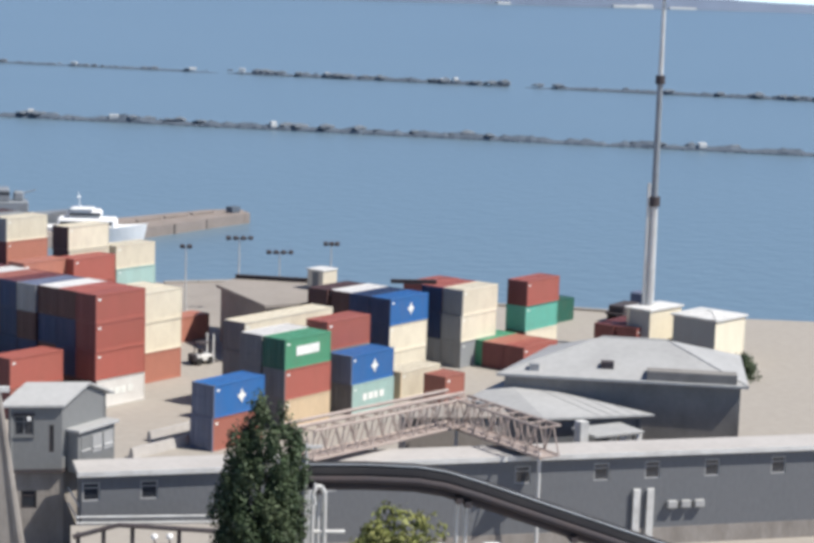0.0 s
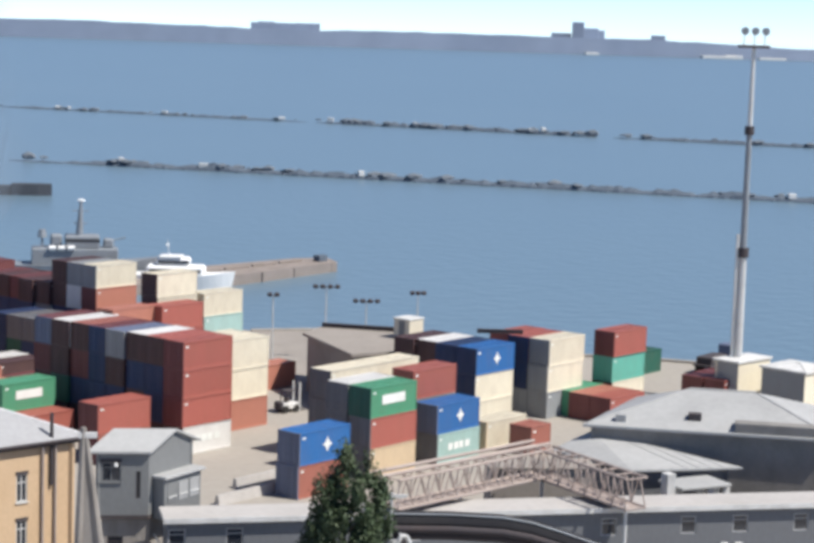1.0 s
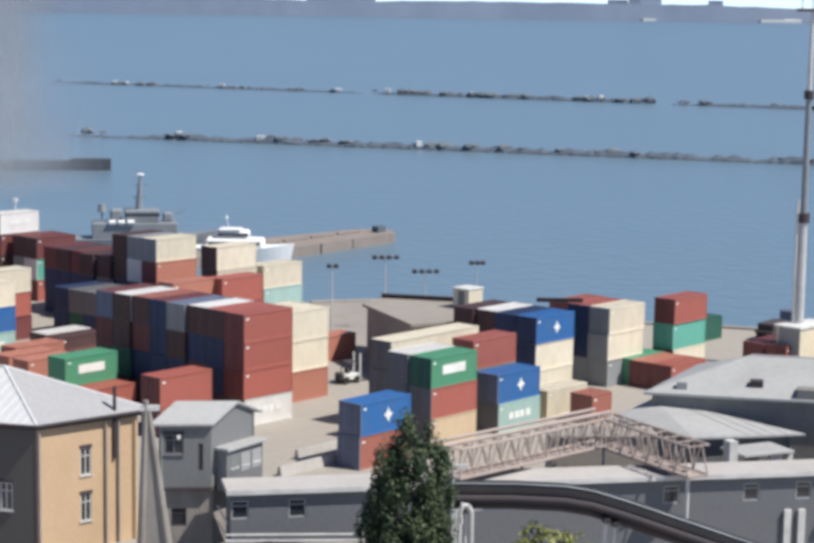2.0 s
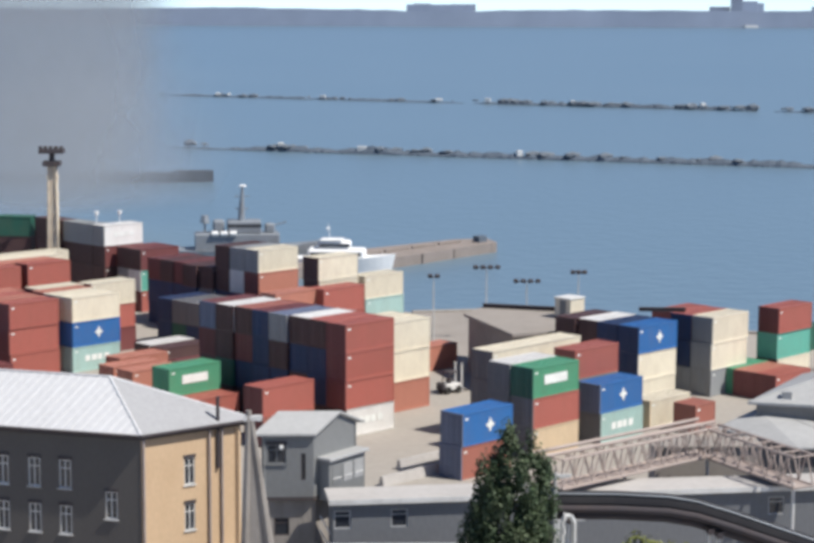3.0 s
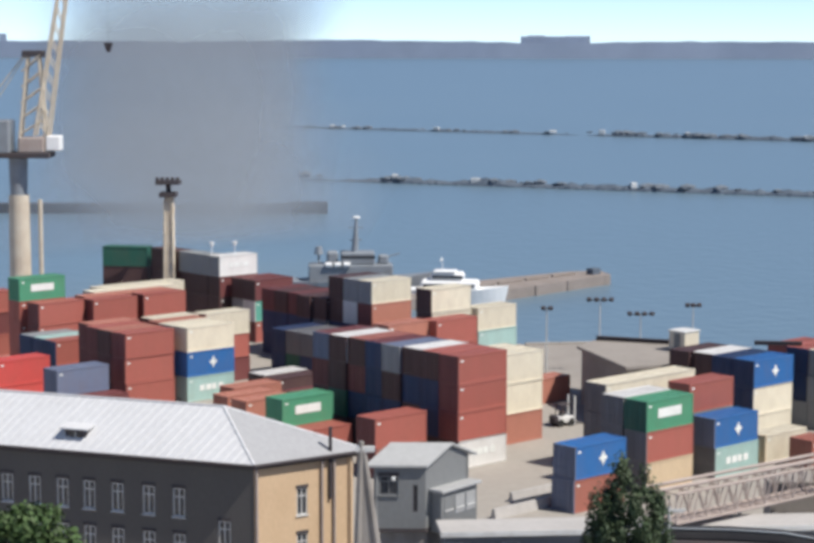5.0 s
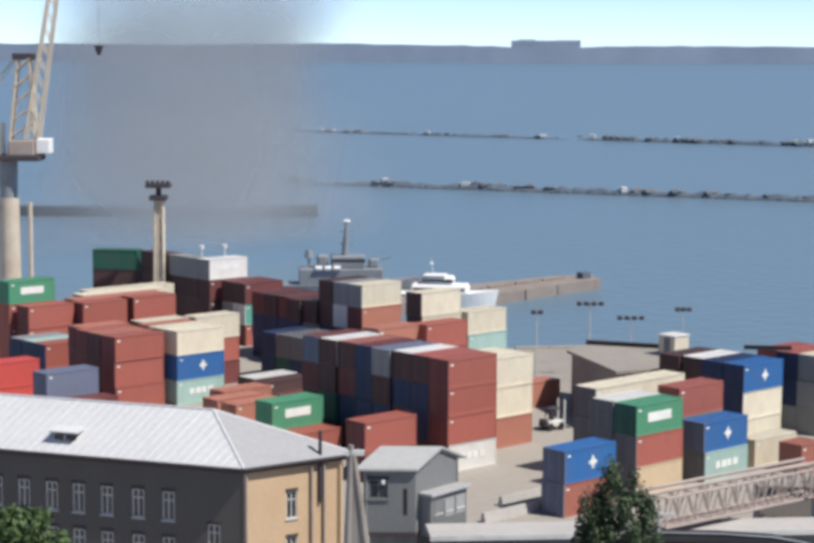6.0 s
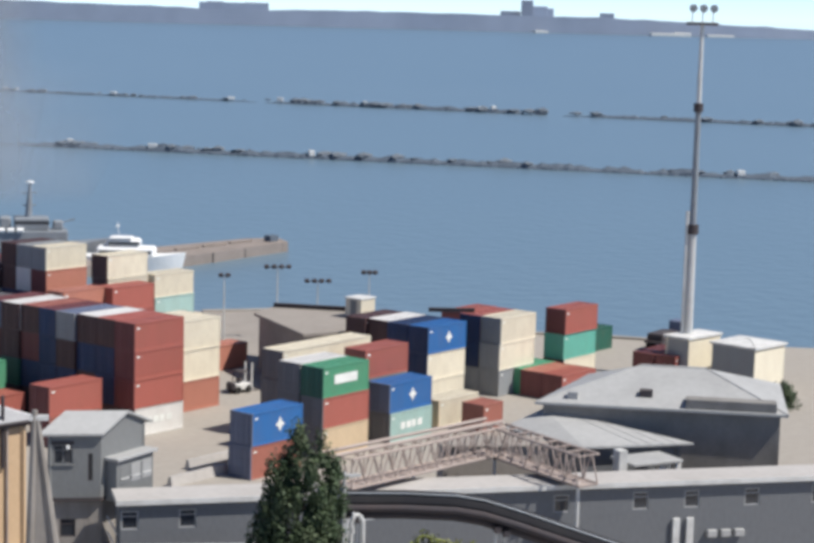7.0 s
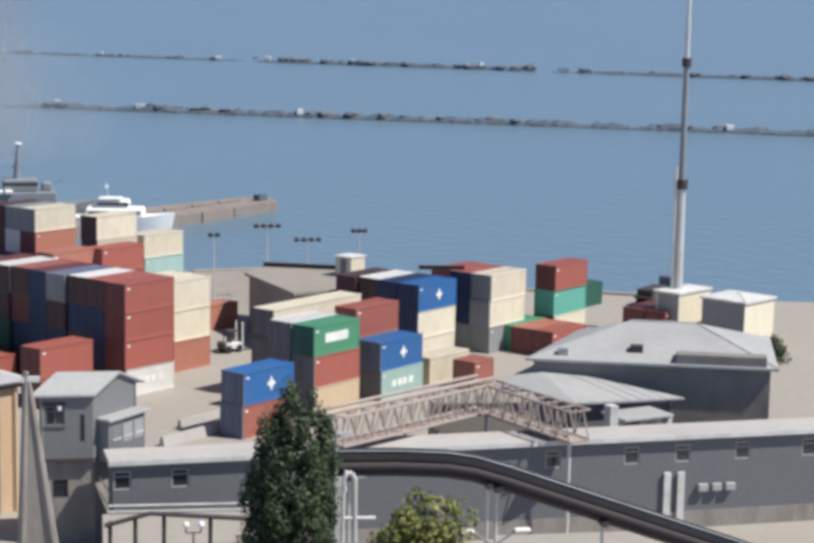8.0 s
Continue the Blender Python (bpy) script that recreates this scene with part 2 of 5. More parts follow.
def corrugated(length, width, height):
    """The shell: pressed sheet sides, front and roof inside the frame."""
    def build():
        bm = bmesh.new()
        a, b, z0, z1 = 0.05, length - 0.05, 0.16, height - 0.10
        pitch = 0.28
        k = int((b - a) / pitch)
        for y, s in ((0.03, 1), (width - 0.03, -1)):
            pts = []
            for i in range(k):
                x = a + i * (b - a) / k
                w = (b - a) / k
                pts += [(x, y + 0.04 * s), (x + 0.30 * w, y + 0.04 * s), (x + 0.5 * w, y), (x + 0.8 * w, y)]
            pts.append((b, y + 0.04 * s))
            lo = [bm.verts.new((p[0], p[1], z0)) for p in pts]
            hi = [bm.verts.new((p[0], p[1], z1)) for p in pts]
            for i in range(len(pts) - 1):
                bm.faces.new((lo[i], lo[i + 1], hi[i + 1], hi[i]))
        pts = []
        k2 = 8
        for i in range(k2):
            w = (width - 0.1) / k2
            y = 0.05 + i * w
            pts += [(y, b - 0.03), (y + 0.3 * w, b - 0.03), (y + 0.5 * w, b), (y + 0.8 * w, b)]
        pts.append((width - 0.05, b - 0.03))
        lo = [bm.verts.new((p[1], p[0], z0)) for p in pts]
        hi = [bm.verts.new((p[1], p[0], z1)) for p in pts]
        for i in range(len(pts) - 1):
            bm.faces.new((lo[i], lo[i + 1], hi[i + 1], hi[i]))
        kr = int(length / 0.5)
        for i in range(kr):
            x = 0.08 + i * (length - 0.16) / kr
            w = (length - 0.16) / kr
            box(bm, x, 0.06, height - 0.10, x + 0.62 * w, width - 0.06, height - 0.03)
        box(bm, 0.06, 0.06, height - 0.13, length - 0.06, width - 0.06, height - 0.06)
        box(bm, 0.06, 0.06, 0.10, length - 0.06, width - 0.06, 0.20)
        return bm
    return build


def frame_of(length, width, height):
    """Side rails and the posts of the closed end."""
    def build():
        bm = bmesh.new()
        for y in (0, width - 0.08):
            box(bm, 0.10, y, 0.02, length - 0.08, y + 0.08, 0.17)
            box(bm, 0.10, y, height - 0.12, length - 0.08, y + 0.08, height - 0.01)
            box(bm, length - 0.10, y, 0.1, length, y + 0.08, height - 0.1)
        x = length - 0.10
        box(bm, x, 0.08, 0.02, x + 0.10, width - 0.08, 0.17)
        box(bm, x, 0.08, height - 0.12, x + 0.10, width - 0.08, height - 0.01)
        return bm
    return build


def end_frame(width, height):
    """The frame round the doors."""
    def build():
        bm = bmesh.new()
        for y in (0, width - 0.08):
            box(bm, 0, y, 0.1, 0.10, y + 0.08, height - 0.1)
        box(bm, 0, 0.08, 0.02, 0.10, width - 0.08, 0.17)
        box(bm, 0, 0.08, height - 0.12, 0.10, width - 0.08, height - 0.01)
        return bm
    return build


def door_leaf(width, height):
    def build():
        w = width / 2 - 0.1
        bm = boxes((0.03, 0, 0.18, 0.07, w, height - 0.13))
        for k in range(3):
            z = 0.22 + k * (height - 0.4) / 3
            box(bm, 0.0, 0.05, z, 0.03, w - 0.05, z + (height - 0.4) / 3 - 0.10, bevel=0.012)
        return bm
    return build


def casting():
    return boxes((0, 0, 0, 0.17, 0.16, 0.12), bevel=0.012)


def emblem(r):
    """A raised four-lobed mark, in one piece."""
    bm = bmesh.new()
    pts = []
    for k in range(8):
        t = k * math.pi / 4
        q = r if k % 2 == 0 else r * 0.50
        pts.append((q * math.cos(t) * 0.85, q * math.sin(t)))
    lo = [bm.verts.new((x, 0.0, z)) for x, z in pts]
    hi = [bm.verts.new((x, -0.012, z)) for x, z in pts]
    bm.faces.new(lo)
    bm.faces.new(hi[::-1])
    for i in range(8):
        bm.faces.new((lo[i], lo[(i + 1) % 8], hi[(i + 1) % 8], hi[i]))
    return bm


TONE = {"red": "red", "rust": "rust red", "maroon": "dark maroon", "orange": "faded orange-red", "blue": "bright blue", "navy": "dark navy blue",
        "steel": "dull steel-blue", "grey": "grey", "cream": "cream", "white": "off-white", "peach": "pale peach", "green": "green", "teal": "teal green",
        "slate": "dark slate-grey", "mint": "pale mint", "darkgreen": "dark green", "brown": "dark brown", "bright": "bright red"}


def container(m, color, length=6.06, height=2.6, mark="", on="the yard", door=""):
    """A shipping container: its base corner at the origin, length along x, width along y, doors at x = 0."""
    w = 2.44
    size = "forty-foot" if length > 10 else "twenty-foot" if length > 5 else "ten-foot"
    extra = {"": "", "diamond": " with a white emblem", "panel": " with a white name panel", "bars": " with white lettering"}[mark]
    c = thing("shipping_container", m, f"{TONE[color]} {size} shipping container{extra} on {on}", "container", "shipping containers in the yard")
    paint = STEEL[color]
    part("body", cached(("body", length, height, color), corrugated(length, w, height), paint), None, c)
    part("frame", cached(("frame", length, height, color), frame_of(length, w, height), paint), None, c)
    # a darker door colour puts the end's shade and grime into the paint
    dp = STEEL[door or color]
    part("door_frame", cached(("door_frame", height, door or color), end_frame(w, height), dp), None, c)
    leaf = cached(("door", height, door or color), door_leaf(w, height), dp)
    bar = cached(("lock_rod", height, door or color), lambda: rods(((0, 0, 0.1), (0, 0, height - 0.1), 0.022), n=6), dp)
    for k in range(2):
        d = part("door", leaf, None, c, at=Matrix.Translation((0, 0.09 + k * (w / 2 - 0.09), 0)))
        for y in (0.28, 0.82):
            part("lock_rod", bar, None, d, at=Matrix.Translation((-0.03, y, 0)))
    for x in (-0.006, length - 0.164):
        for y in (-0.006, w - 0.154):
            for z in (0.0, height - 0.12):
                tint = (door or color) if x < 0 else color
                part("corner_casting", cached(("corner_casting", tint), casting, STEEL[tint]), None, c, at=Matrix.Translation((x, y, z)))
    if mark == "diamond":
        part("emblem", cached(("emblem",), lambda: emblem(0.64), M_LABEL), None, c, "white four-lobed emblem", at=Matrix.Translation((length * 0.55, 0.026, height * 0.52)))
    if mark == "panel":
        part("name_panel", cached(("name_panel",), lambda: boxes((0, -0.012, 0, 3.0, 0, 0.8)), M_LABEL), None, c, "white name panel", at=Matrix.Translation((1.55, 0.026, height * 0.40)))
    if mark == "bars":
        for k in range(4):
            bar_w = (0.62, 0.70, 0.55, 0.66)[k]
            part("lettering", cached(("lettering", k), lambda: boxes((0, -0.012, 0, bar_w, 0, 0.62)), M_LABEL), None, c, "white lettering", at=Matrix.Translation((1.6 + 0.8 * k, 0.026, height * 0.40)))
    part("number_bar", cached(("number_bar",), lambda: boxes((0, -0.012, 0, 0.34, 0, 0.16)), M_LABEL), None, c, at=Matrix.Translation((0.35, 0.026, height - 0.55)))
    return c


# doors: end colours, mostly darkened to carry the shade of the ends
def stack(u, n, colors, length=6.06, h=2.6, turn=0.0, marks=(), doors=()):
    """Containers on one another, from the ground up; u, n: the near sunny corner."""
    x, y = plan(u, n)
    rng = random.Random(int(u * 10) * 7 + int(-n * 10))
    for k, color in enumerate(colors):
        j = (rng.uniform(-0.06, 0.06), rng.uniform(-0.05, 0.05))
        m = pose(x + j[0], y + j[1], k * h, 0, 0, TURN + turn + rng.uniform(-0.25, 0.25))
        container(m, color, length, h, marks[k] if k < len(marks) else "", "the concrete yard" if k == 0 else "another container", doors[k] if k < len(doors) else "")


W = 2.50
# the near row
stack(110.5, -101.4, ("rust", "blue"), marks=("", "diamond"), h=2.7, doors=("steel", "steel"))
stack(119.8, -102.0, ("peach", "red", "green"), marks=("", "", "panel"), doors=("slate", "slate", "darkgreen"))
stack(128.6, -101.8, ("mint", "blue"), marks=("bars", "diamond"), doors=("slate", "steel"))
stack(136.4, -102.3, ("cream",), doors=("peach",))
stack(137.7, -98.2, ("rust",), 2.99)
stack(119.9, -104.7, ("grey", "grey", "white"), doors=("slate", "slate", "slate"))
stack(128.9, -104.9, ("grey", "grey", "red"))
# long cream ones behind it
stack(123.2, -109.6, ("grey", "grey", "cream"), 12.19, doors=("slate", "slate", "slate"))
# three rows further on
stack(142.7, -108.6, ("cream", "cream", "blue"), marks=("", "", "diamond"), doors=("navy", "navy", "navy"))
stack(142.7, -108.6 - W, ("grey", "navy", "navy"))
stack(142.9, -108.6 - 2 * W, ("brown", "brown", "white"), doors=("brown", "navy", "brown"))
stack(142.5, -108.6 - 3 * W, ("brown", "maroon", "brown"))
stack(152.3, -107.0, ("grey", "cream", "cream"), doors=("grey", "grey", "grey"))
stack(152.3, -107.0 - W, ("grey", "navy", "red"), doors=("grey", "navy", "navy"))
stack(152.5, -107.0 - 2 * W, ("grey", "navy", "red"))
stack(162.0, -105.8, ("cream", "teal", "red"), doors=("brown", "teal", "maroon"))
stack(154.7, -101.1, ("red",), doors=("maroon",))
stack(154.6, -101.1 - W, ("orange",), doors=("maroon",))
stack(154.9, -101.1 - 2 * W, ("green",))
stack(154.7, -101.1 - 3 * W, ("darkgreen",))
stack(178.6, -114.2, ("darkgreen",))
stack(172.2, -98.7, ("red",), doors=("maroon",))
stack(172.0, -101.3, ("maroon",))
# the great red block
tops = ("red", "red", "white", "steel", "maroon", "rust", "white", "maroon")
for k in range(8):
    mid = ("red", "navy", "navy", "brown", "navy", "maroon", "brown", "maroon")[k]
    low = ("red", "navy", "brown", "navy", "navy", "navy", "darkgreen", "brown")[k]
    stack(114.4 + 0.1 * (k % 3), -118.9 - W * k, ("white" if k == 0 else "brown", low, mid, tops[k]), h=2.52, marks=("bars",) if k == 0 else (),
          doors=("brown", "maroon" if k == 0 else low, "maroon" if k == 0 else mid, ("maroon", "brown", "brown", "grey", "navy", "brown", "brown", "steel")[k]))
stack(123.8, -123.4, ("orange", "cream", "cream"), h=2.85)
stack(123.8, -123.4 - W, ("orange", "cream", "cream"), h=2.85)
stack(140.4, -135.2, ("orange",), doors=("maroon",))
# in front of the block
stack(106.8, -121.2, ("rust", "red"), doors=("maroon", "maroon"))
stack(106.7, -131.0, ("red",))
stack(106.6, -133.6, ("rust", "green"), marks=("", "panel"))
stack(106.7, -136.2, ("maroon",))
stack(112.0, -146.0, ("orange",))
stack(112.1, -149.0, ("orange",))
stack(115.4, -152.3, ("orange",))
stack(122.0, -153.6, ("brown",))
stack(122.2, -156.4, ("white",), doors=("brown",))
stack(118.5, -146.0, ("maroon",))
# the far stacks
stack(141.4, -161.0, ("red", "red", "orange", "cream"), doors=("maroon", "maroon", "maroon", "grey"))
stack(141.4, -161.0 - W, ("navy", "grey", "maroon", "grey"), doors=("navy", "navy", "white", "grey"))
stack(141.4, -161.0 - 2 * W, ("navy", "navy", "brown", "brown"))
stack(141.0, -161.0 - 3 * W, ("navy", "grey", "brown"), doors=("navy", "slate", "brown"))
stack(140.6, -161.0 - 4 * W, ("navy", "navy", "brown"))
stack(141.3, -161.0 - 5 * W, ("navy", "navy", "maroon"))
for k, (low, high) in enumerate((("navy", "navy"), ("navy", "slate"), ("darkgreen", "slate"), ("navy", "navy"))):
    stack(133.0, -158.6 - W * k, (low, high), doors=(low, high))
stack(132.3, -148.0, ("maroon", "red", "orange"))
stack(138.2, -146.8, ("maroon", "red", "red"))
stack(141.7, -151.5, ("red", "red", "cream", "cream"), doors=("brown", "brown", "brown", "brown"))
stack(148.4, -151.0, ("mint", "mint", "cream"))
stack(141.3, -161.0 - 6 * W, ("navy", "navy", "brown"))
stack(141.4, -161.0 - 7 * W, ("navy", "navy", "maroon"))
stack(145.0, -187.0, ("red", "teal", "maroon"), doors=("maroon", "white", "brown"))
stack(145.2, -187.0 - W, ("maroon", "grey", "maroon"), doors=("brown", "grey", "brown"))
stack(143.7, -192.6, ("brown", "brown", "maroon", "white"), marks=("", "", "", "bars"), doors=("brown", "brown", "brown", "grey"))
for u, n, c, turn in ((143.7, -195.1, "grey", 90), (143.7, -201.3, "brown", 90), (143.2, -207.6, "darkgreen", 128)):
    x, y = plan(u, n)
    for z in range(4):
        container(pose(x, y, 2.6 * z, 0, 0, TURN + turn) @ pose(0, -2.44, 0), c if z == 3 else "brown", on="another container" if z else "the concrete yard")
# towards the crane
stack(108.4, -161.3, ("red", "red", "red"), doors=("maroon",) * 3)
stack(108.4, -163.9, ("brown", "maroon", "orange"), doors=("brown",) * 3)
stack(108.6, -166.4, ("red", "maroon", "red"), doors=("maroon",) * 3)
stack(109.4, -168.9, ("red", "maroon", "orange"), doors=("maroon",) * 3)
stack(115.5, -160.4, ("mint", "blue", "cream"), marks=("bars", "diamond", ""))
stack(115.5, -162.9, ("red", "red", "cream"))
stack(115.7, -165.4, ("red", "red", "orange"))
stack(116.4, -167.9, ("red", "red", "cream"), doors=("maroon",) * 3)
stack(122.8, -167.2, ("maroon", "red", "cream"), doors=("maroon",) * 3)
stack(109.3, -175.8, ("red", "red"), doors=("maroon", "navy"))
stack(109.4, -178.3, ("navy", "mint"), doors=("navy", "navy"))
stack(109.3, -180.8, ("navy", "grey"), doors=("navy", "navy"))
stack(99.6, -160.2, ("steel", "steel"))
stack(98.0, -168.6, ("bright", "bright"))
stack(100.2, -157.6, ("maroon",))
stack(120.0, -185.0, ("red", "red", "red"), doors=("maroon",) * 3)
stack(127.2, -185.2, ("red", "red", "red"), doors=("maroon",) * 3)
stack(121.0, -187.8, ("red", "red", "orange"), 12.19)
stack(124.0, -190.7, ("red", "red", "cream"), 12.19)
stack(126.6, -193.2, ("red", "red", "cream"), 12.19)
stack(113.7, -186.4, ("red", "red", "red"), doors=("maroon",) * 3)
stack(113.1, -189.3, ("red", "red", "red", "green"), marks=("", "", "", "panel"))
stack(112.0, -199.0, ("red", "maroon", "red"))
stack(112.0, -203.0, ("red", "maroon", "red"))

# ---- shores, islands, pier ----


def ridge(name, p, q, width, height, steps, seed, material, base=-4.0):
    """A long low mound of stone and scrub from p to q, uneven along its crest."""
    rng = random.Random(seed)
    p, q = Vector((*p, 0)), Vector((*q, 0))
    d = (q - p).normalized()
    side = Vector((-d.y, d.x, 0))
    bm = bmesh.new()
    rings = []
    for i in range(steps + 1):
        f = i / steps
        c = p.lerp(q, f)
        end = min(1.0, 6 * f + 0.1, 6 * (1 - f) + 0.1)
        h = height * end * (0.55 + 0.6 * noise.noise((f * steps * 0.13, seed, 0)) + 0.35 * rng.random())
        prof = [(-1, 0), (-0.55, 0.45), (-0.15, 1.0), (0.25, 0.9), (0.6, 0.4), (1, 0)]
        rings.append([bm.verts.new(c + side * (width * a * (0.85 + 0.3 * rng.random())) + Vector((0, 0, base if b == 0 else -2 + max(0.15, h) * b * rng.uniform(0.8, 1.15)))) for a, b in prof])
    for r, s in zip(rings, rings[1:]):
        for k in range(5):
            bm.faces.new((r[k], r[k + 1], s[k + 1], s[k]))
    bm.faces.new(rings[0])
    bm.faces.new(rings[-1][::-1])
    return part(name, bm, material)


def clumps(bm, spots, seed):
    """Rough boulders or bushes: squashed, dented balls."""
    rng = random.Random(seed)
    for x, y, z, r, f in spots:
        b = bmesh.ops.create_icosphere(bm, subdivisions=1, radius=r)
        for v in b["verts"]:
            v.co = Vector((v.co.x * rng.uniform(0.9, 1.9), v.co.y * rng.uniform(0.8, 1.2), v.co.z * f * rng.uniform(0.7, 1.2)))
        bmesh.ops.translate(bm, vec=(x, y, z), verts=b["verts"])
    return bm


def island(name, p, q, width, height, steps, seed, label, bushes, big, pale=True):
    base = tagged(ridge(name, p, q, width, height, steps, seed, M_ROCK_HAZE), label, "breakwater", kind="structure")
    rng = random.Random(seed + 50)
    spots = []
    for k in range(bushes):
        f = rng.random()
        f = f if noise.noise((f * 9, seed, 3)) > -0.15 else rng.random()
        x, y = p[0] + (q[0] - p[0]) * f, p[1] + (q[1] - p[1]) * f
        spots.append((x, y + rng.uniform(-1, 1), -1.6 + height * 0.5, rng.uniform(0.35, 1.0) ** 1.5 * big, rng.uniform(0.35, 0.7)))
    tagged(part("shrubs", clumps(bmesh.new(), spots, seed), M_SCRUB_HAZE, base), "dark scrub", kind="stuff")
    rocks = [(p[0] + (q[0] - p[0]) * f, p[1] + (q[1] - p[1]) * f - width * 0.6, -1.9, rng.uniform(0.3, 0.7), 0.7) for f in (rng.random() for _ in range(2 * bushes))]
    tagged(part("boulders", clumps(bmesh.new(), rocks, seed + 1), M_ROCK_HAZE, base), "dark stones", kind="stuff")
    for k in range(4 if pale else 0):
        f = rng.uniform(0.05, 0.95)
        w = rng.uniform(0.6, 1.6)
        x, y = p[0] + (q[0] - p[0]) * f, p[1] + (q[1] - p[1]) * f
        part("pale_block", boxes((-w, -0.8, 0, w, 0.8, rng.uniform(0.6, 1.1) * height), bevel=0.1), M_TRIM, base, at=pose(x, y - 0.5, -1.2, 0, 0, rng.uniform(-20, 20)))
    return base


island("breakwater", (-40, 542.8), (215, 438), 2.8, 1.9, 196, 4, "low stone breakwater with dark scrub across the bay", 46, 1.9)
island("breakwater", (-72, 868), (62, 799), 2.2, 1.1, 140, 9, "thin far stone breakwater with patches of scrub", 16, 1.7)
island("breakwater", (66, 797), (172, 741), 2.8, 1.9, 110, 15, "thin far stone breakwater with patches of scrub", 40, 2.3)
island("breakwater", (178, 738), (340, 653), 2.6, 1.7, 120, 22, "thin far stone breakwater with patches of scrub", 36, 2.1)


def mole(points, top, label):
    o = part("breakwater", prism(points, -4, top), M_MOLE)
    return tagged(o, label, "breakwater", kind="structure")


mole([(-140, 433.6), (-60, 434), (-32.1, 435.2), (-32.1, 438.2), (-90, 438), (-140, 437.5)], 0.2, "dark low stone mole half hidden by smoke")
mole([(-32, 435.3), (-26, 435.6), (-23, 436.2), (-23.4, 438.5), (-28, 439), (-32, 438.5)], 0.6, "dark low head of the stone mole")

pier = part("pier", prism([(-14, 271), (8.5, 286.5), (29.6, 309.8), (28.4, 315.5), (23, 314), (2, 297), (-20, 280)], -4, -0.4), M_QUAY)
tagged(pier, "weathered concrete pier reaching into the harbour", "pier", kind="structure")
for k in range(4):
    f = 0.08 + k / 3.4 + 0.03 * (k % 2)
    part("fender", boxes((-0.35, -0.25, -1.6, 0.35, 0.1, 0.15), bevel=0.05), M_QUAY, pier, at=pose(8.6 + 20.2 * f, 286.4 + 22.8 * f, -0.5, 0, 0, 48))
for k in range(4):
    f = (k + 0.5) / 4
    part("kerb_stone", boxes((-2.6, -0.25, 0, 2.6, 0.25, 0.35), bevel=0.05), M_QUAY, pier, at=pose(6 + 18 * f, 292 + 18.5 * f, -0.4, 0, 0, 43))
part("bollard_shed", boxes((-1.0, -0.7, 0, 1.0, 0.7, 1.0), bevel=0.06), M_ROCK_HAZE, pier, at=pose(26.9, 310.6, -0.4, 0, 0, 43))

shore = new("backdrop")
tagged(shore, "hazy blue far shore with low hills and buildings", "shore", kind="structure")
bm = bmesh.new()
lo, hi, back = [], [], []
for i in range(141):
    x = -2100 + i * 30
    h = 33 + 7 * noise.noise((i * 0.07, 2, 0)) + 3.0 * noise.noise((i * 0.5, 5, 0)) + 1.5 * noise.noise((i * 1.7, 8, 0))
    if x > 950:
        h -= (x - 950) * 0.022
    lo.append(bm.verts.new((x, 4004 + 5 * noise.noise((i * 0.2, 4, 0)), -5)))
    hi.append(bm.verts.new((x, 4012, max(6, h))))
    back.append(bm.verts.new((x, 4400, max(4, h - 4))))
for i in range(140):
    bm.faces.new((lo[i], lo[i + 1], hi[i + 1], hi[i]))
    bm.faces.new((hi[i], hi[i + 1], back[i + 1], back[i]))
part("hills", bm, M_SHORE_HAZE, shore)
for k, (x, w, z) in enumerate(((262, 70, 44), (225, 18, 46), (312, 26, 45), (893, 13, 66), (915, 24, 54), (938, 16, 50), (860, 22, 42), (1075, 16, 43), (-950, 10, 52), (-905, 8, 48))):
    part("tower_block", boxes((x - w, 4052 + 5 * k, -3, x + w, 4055 + 5 * k, z), bevel=1.0), M_TOWN_HAZE, shore)
for k, (x, w, z) in enumerate(((905, 14, 3), (1180, 36, 4), (1215, 18, 6), (1300, 30, 3))):
    part("pale_building", boxes((x - w, 3975 + 3 * k, -3, x + w, 3998, z), bevel=0.8), M_TRIM, shore)

# ---- ships ----


def hull(length, beam, depth, sheer, steps=16):
    bm = bmesh.new()
    rings = []
    for i in range(steps + 1):
        f = i / steps
        w = beam / 2 * (1 - max(0.0, (f - 0.55) / 0.45) ** 2.2) * (0.85 + 0.15 * min(1, f * 6))
        w = max(w, 0.05)
        z1 = depth + sheer * max(0, f - 0.4) ** 2 * 2.5
        x = (f - 0.5) * length
        rings.append([bm.verts.new(v) for v in ((x, -w, z1), (x - 0.05 * length * f, -w * 0.8, -0.6), (x - 0.05 * length * f, w * 0.8, -0.6), (x, w, z1))])
    for r, s in zip(rings, rings[1:]):
        for k in range(4):
            bm.faces.new((r[k], r[(k + 1) % 4], s[(k + 1) % 4], s[k]))
    bm.faces.new(rings[0][::-1])
    bm.faces.new(rings[-1])
    return bm


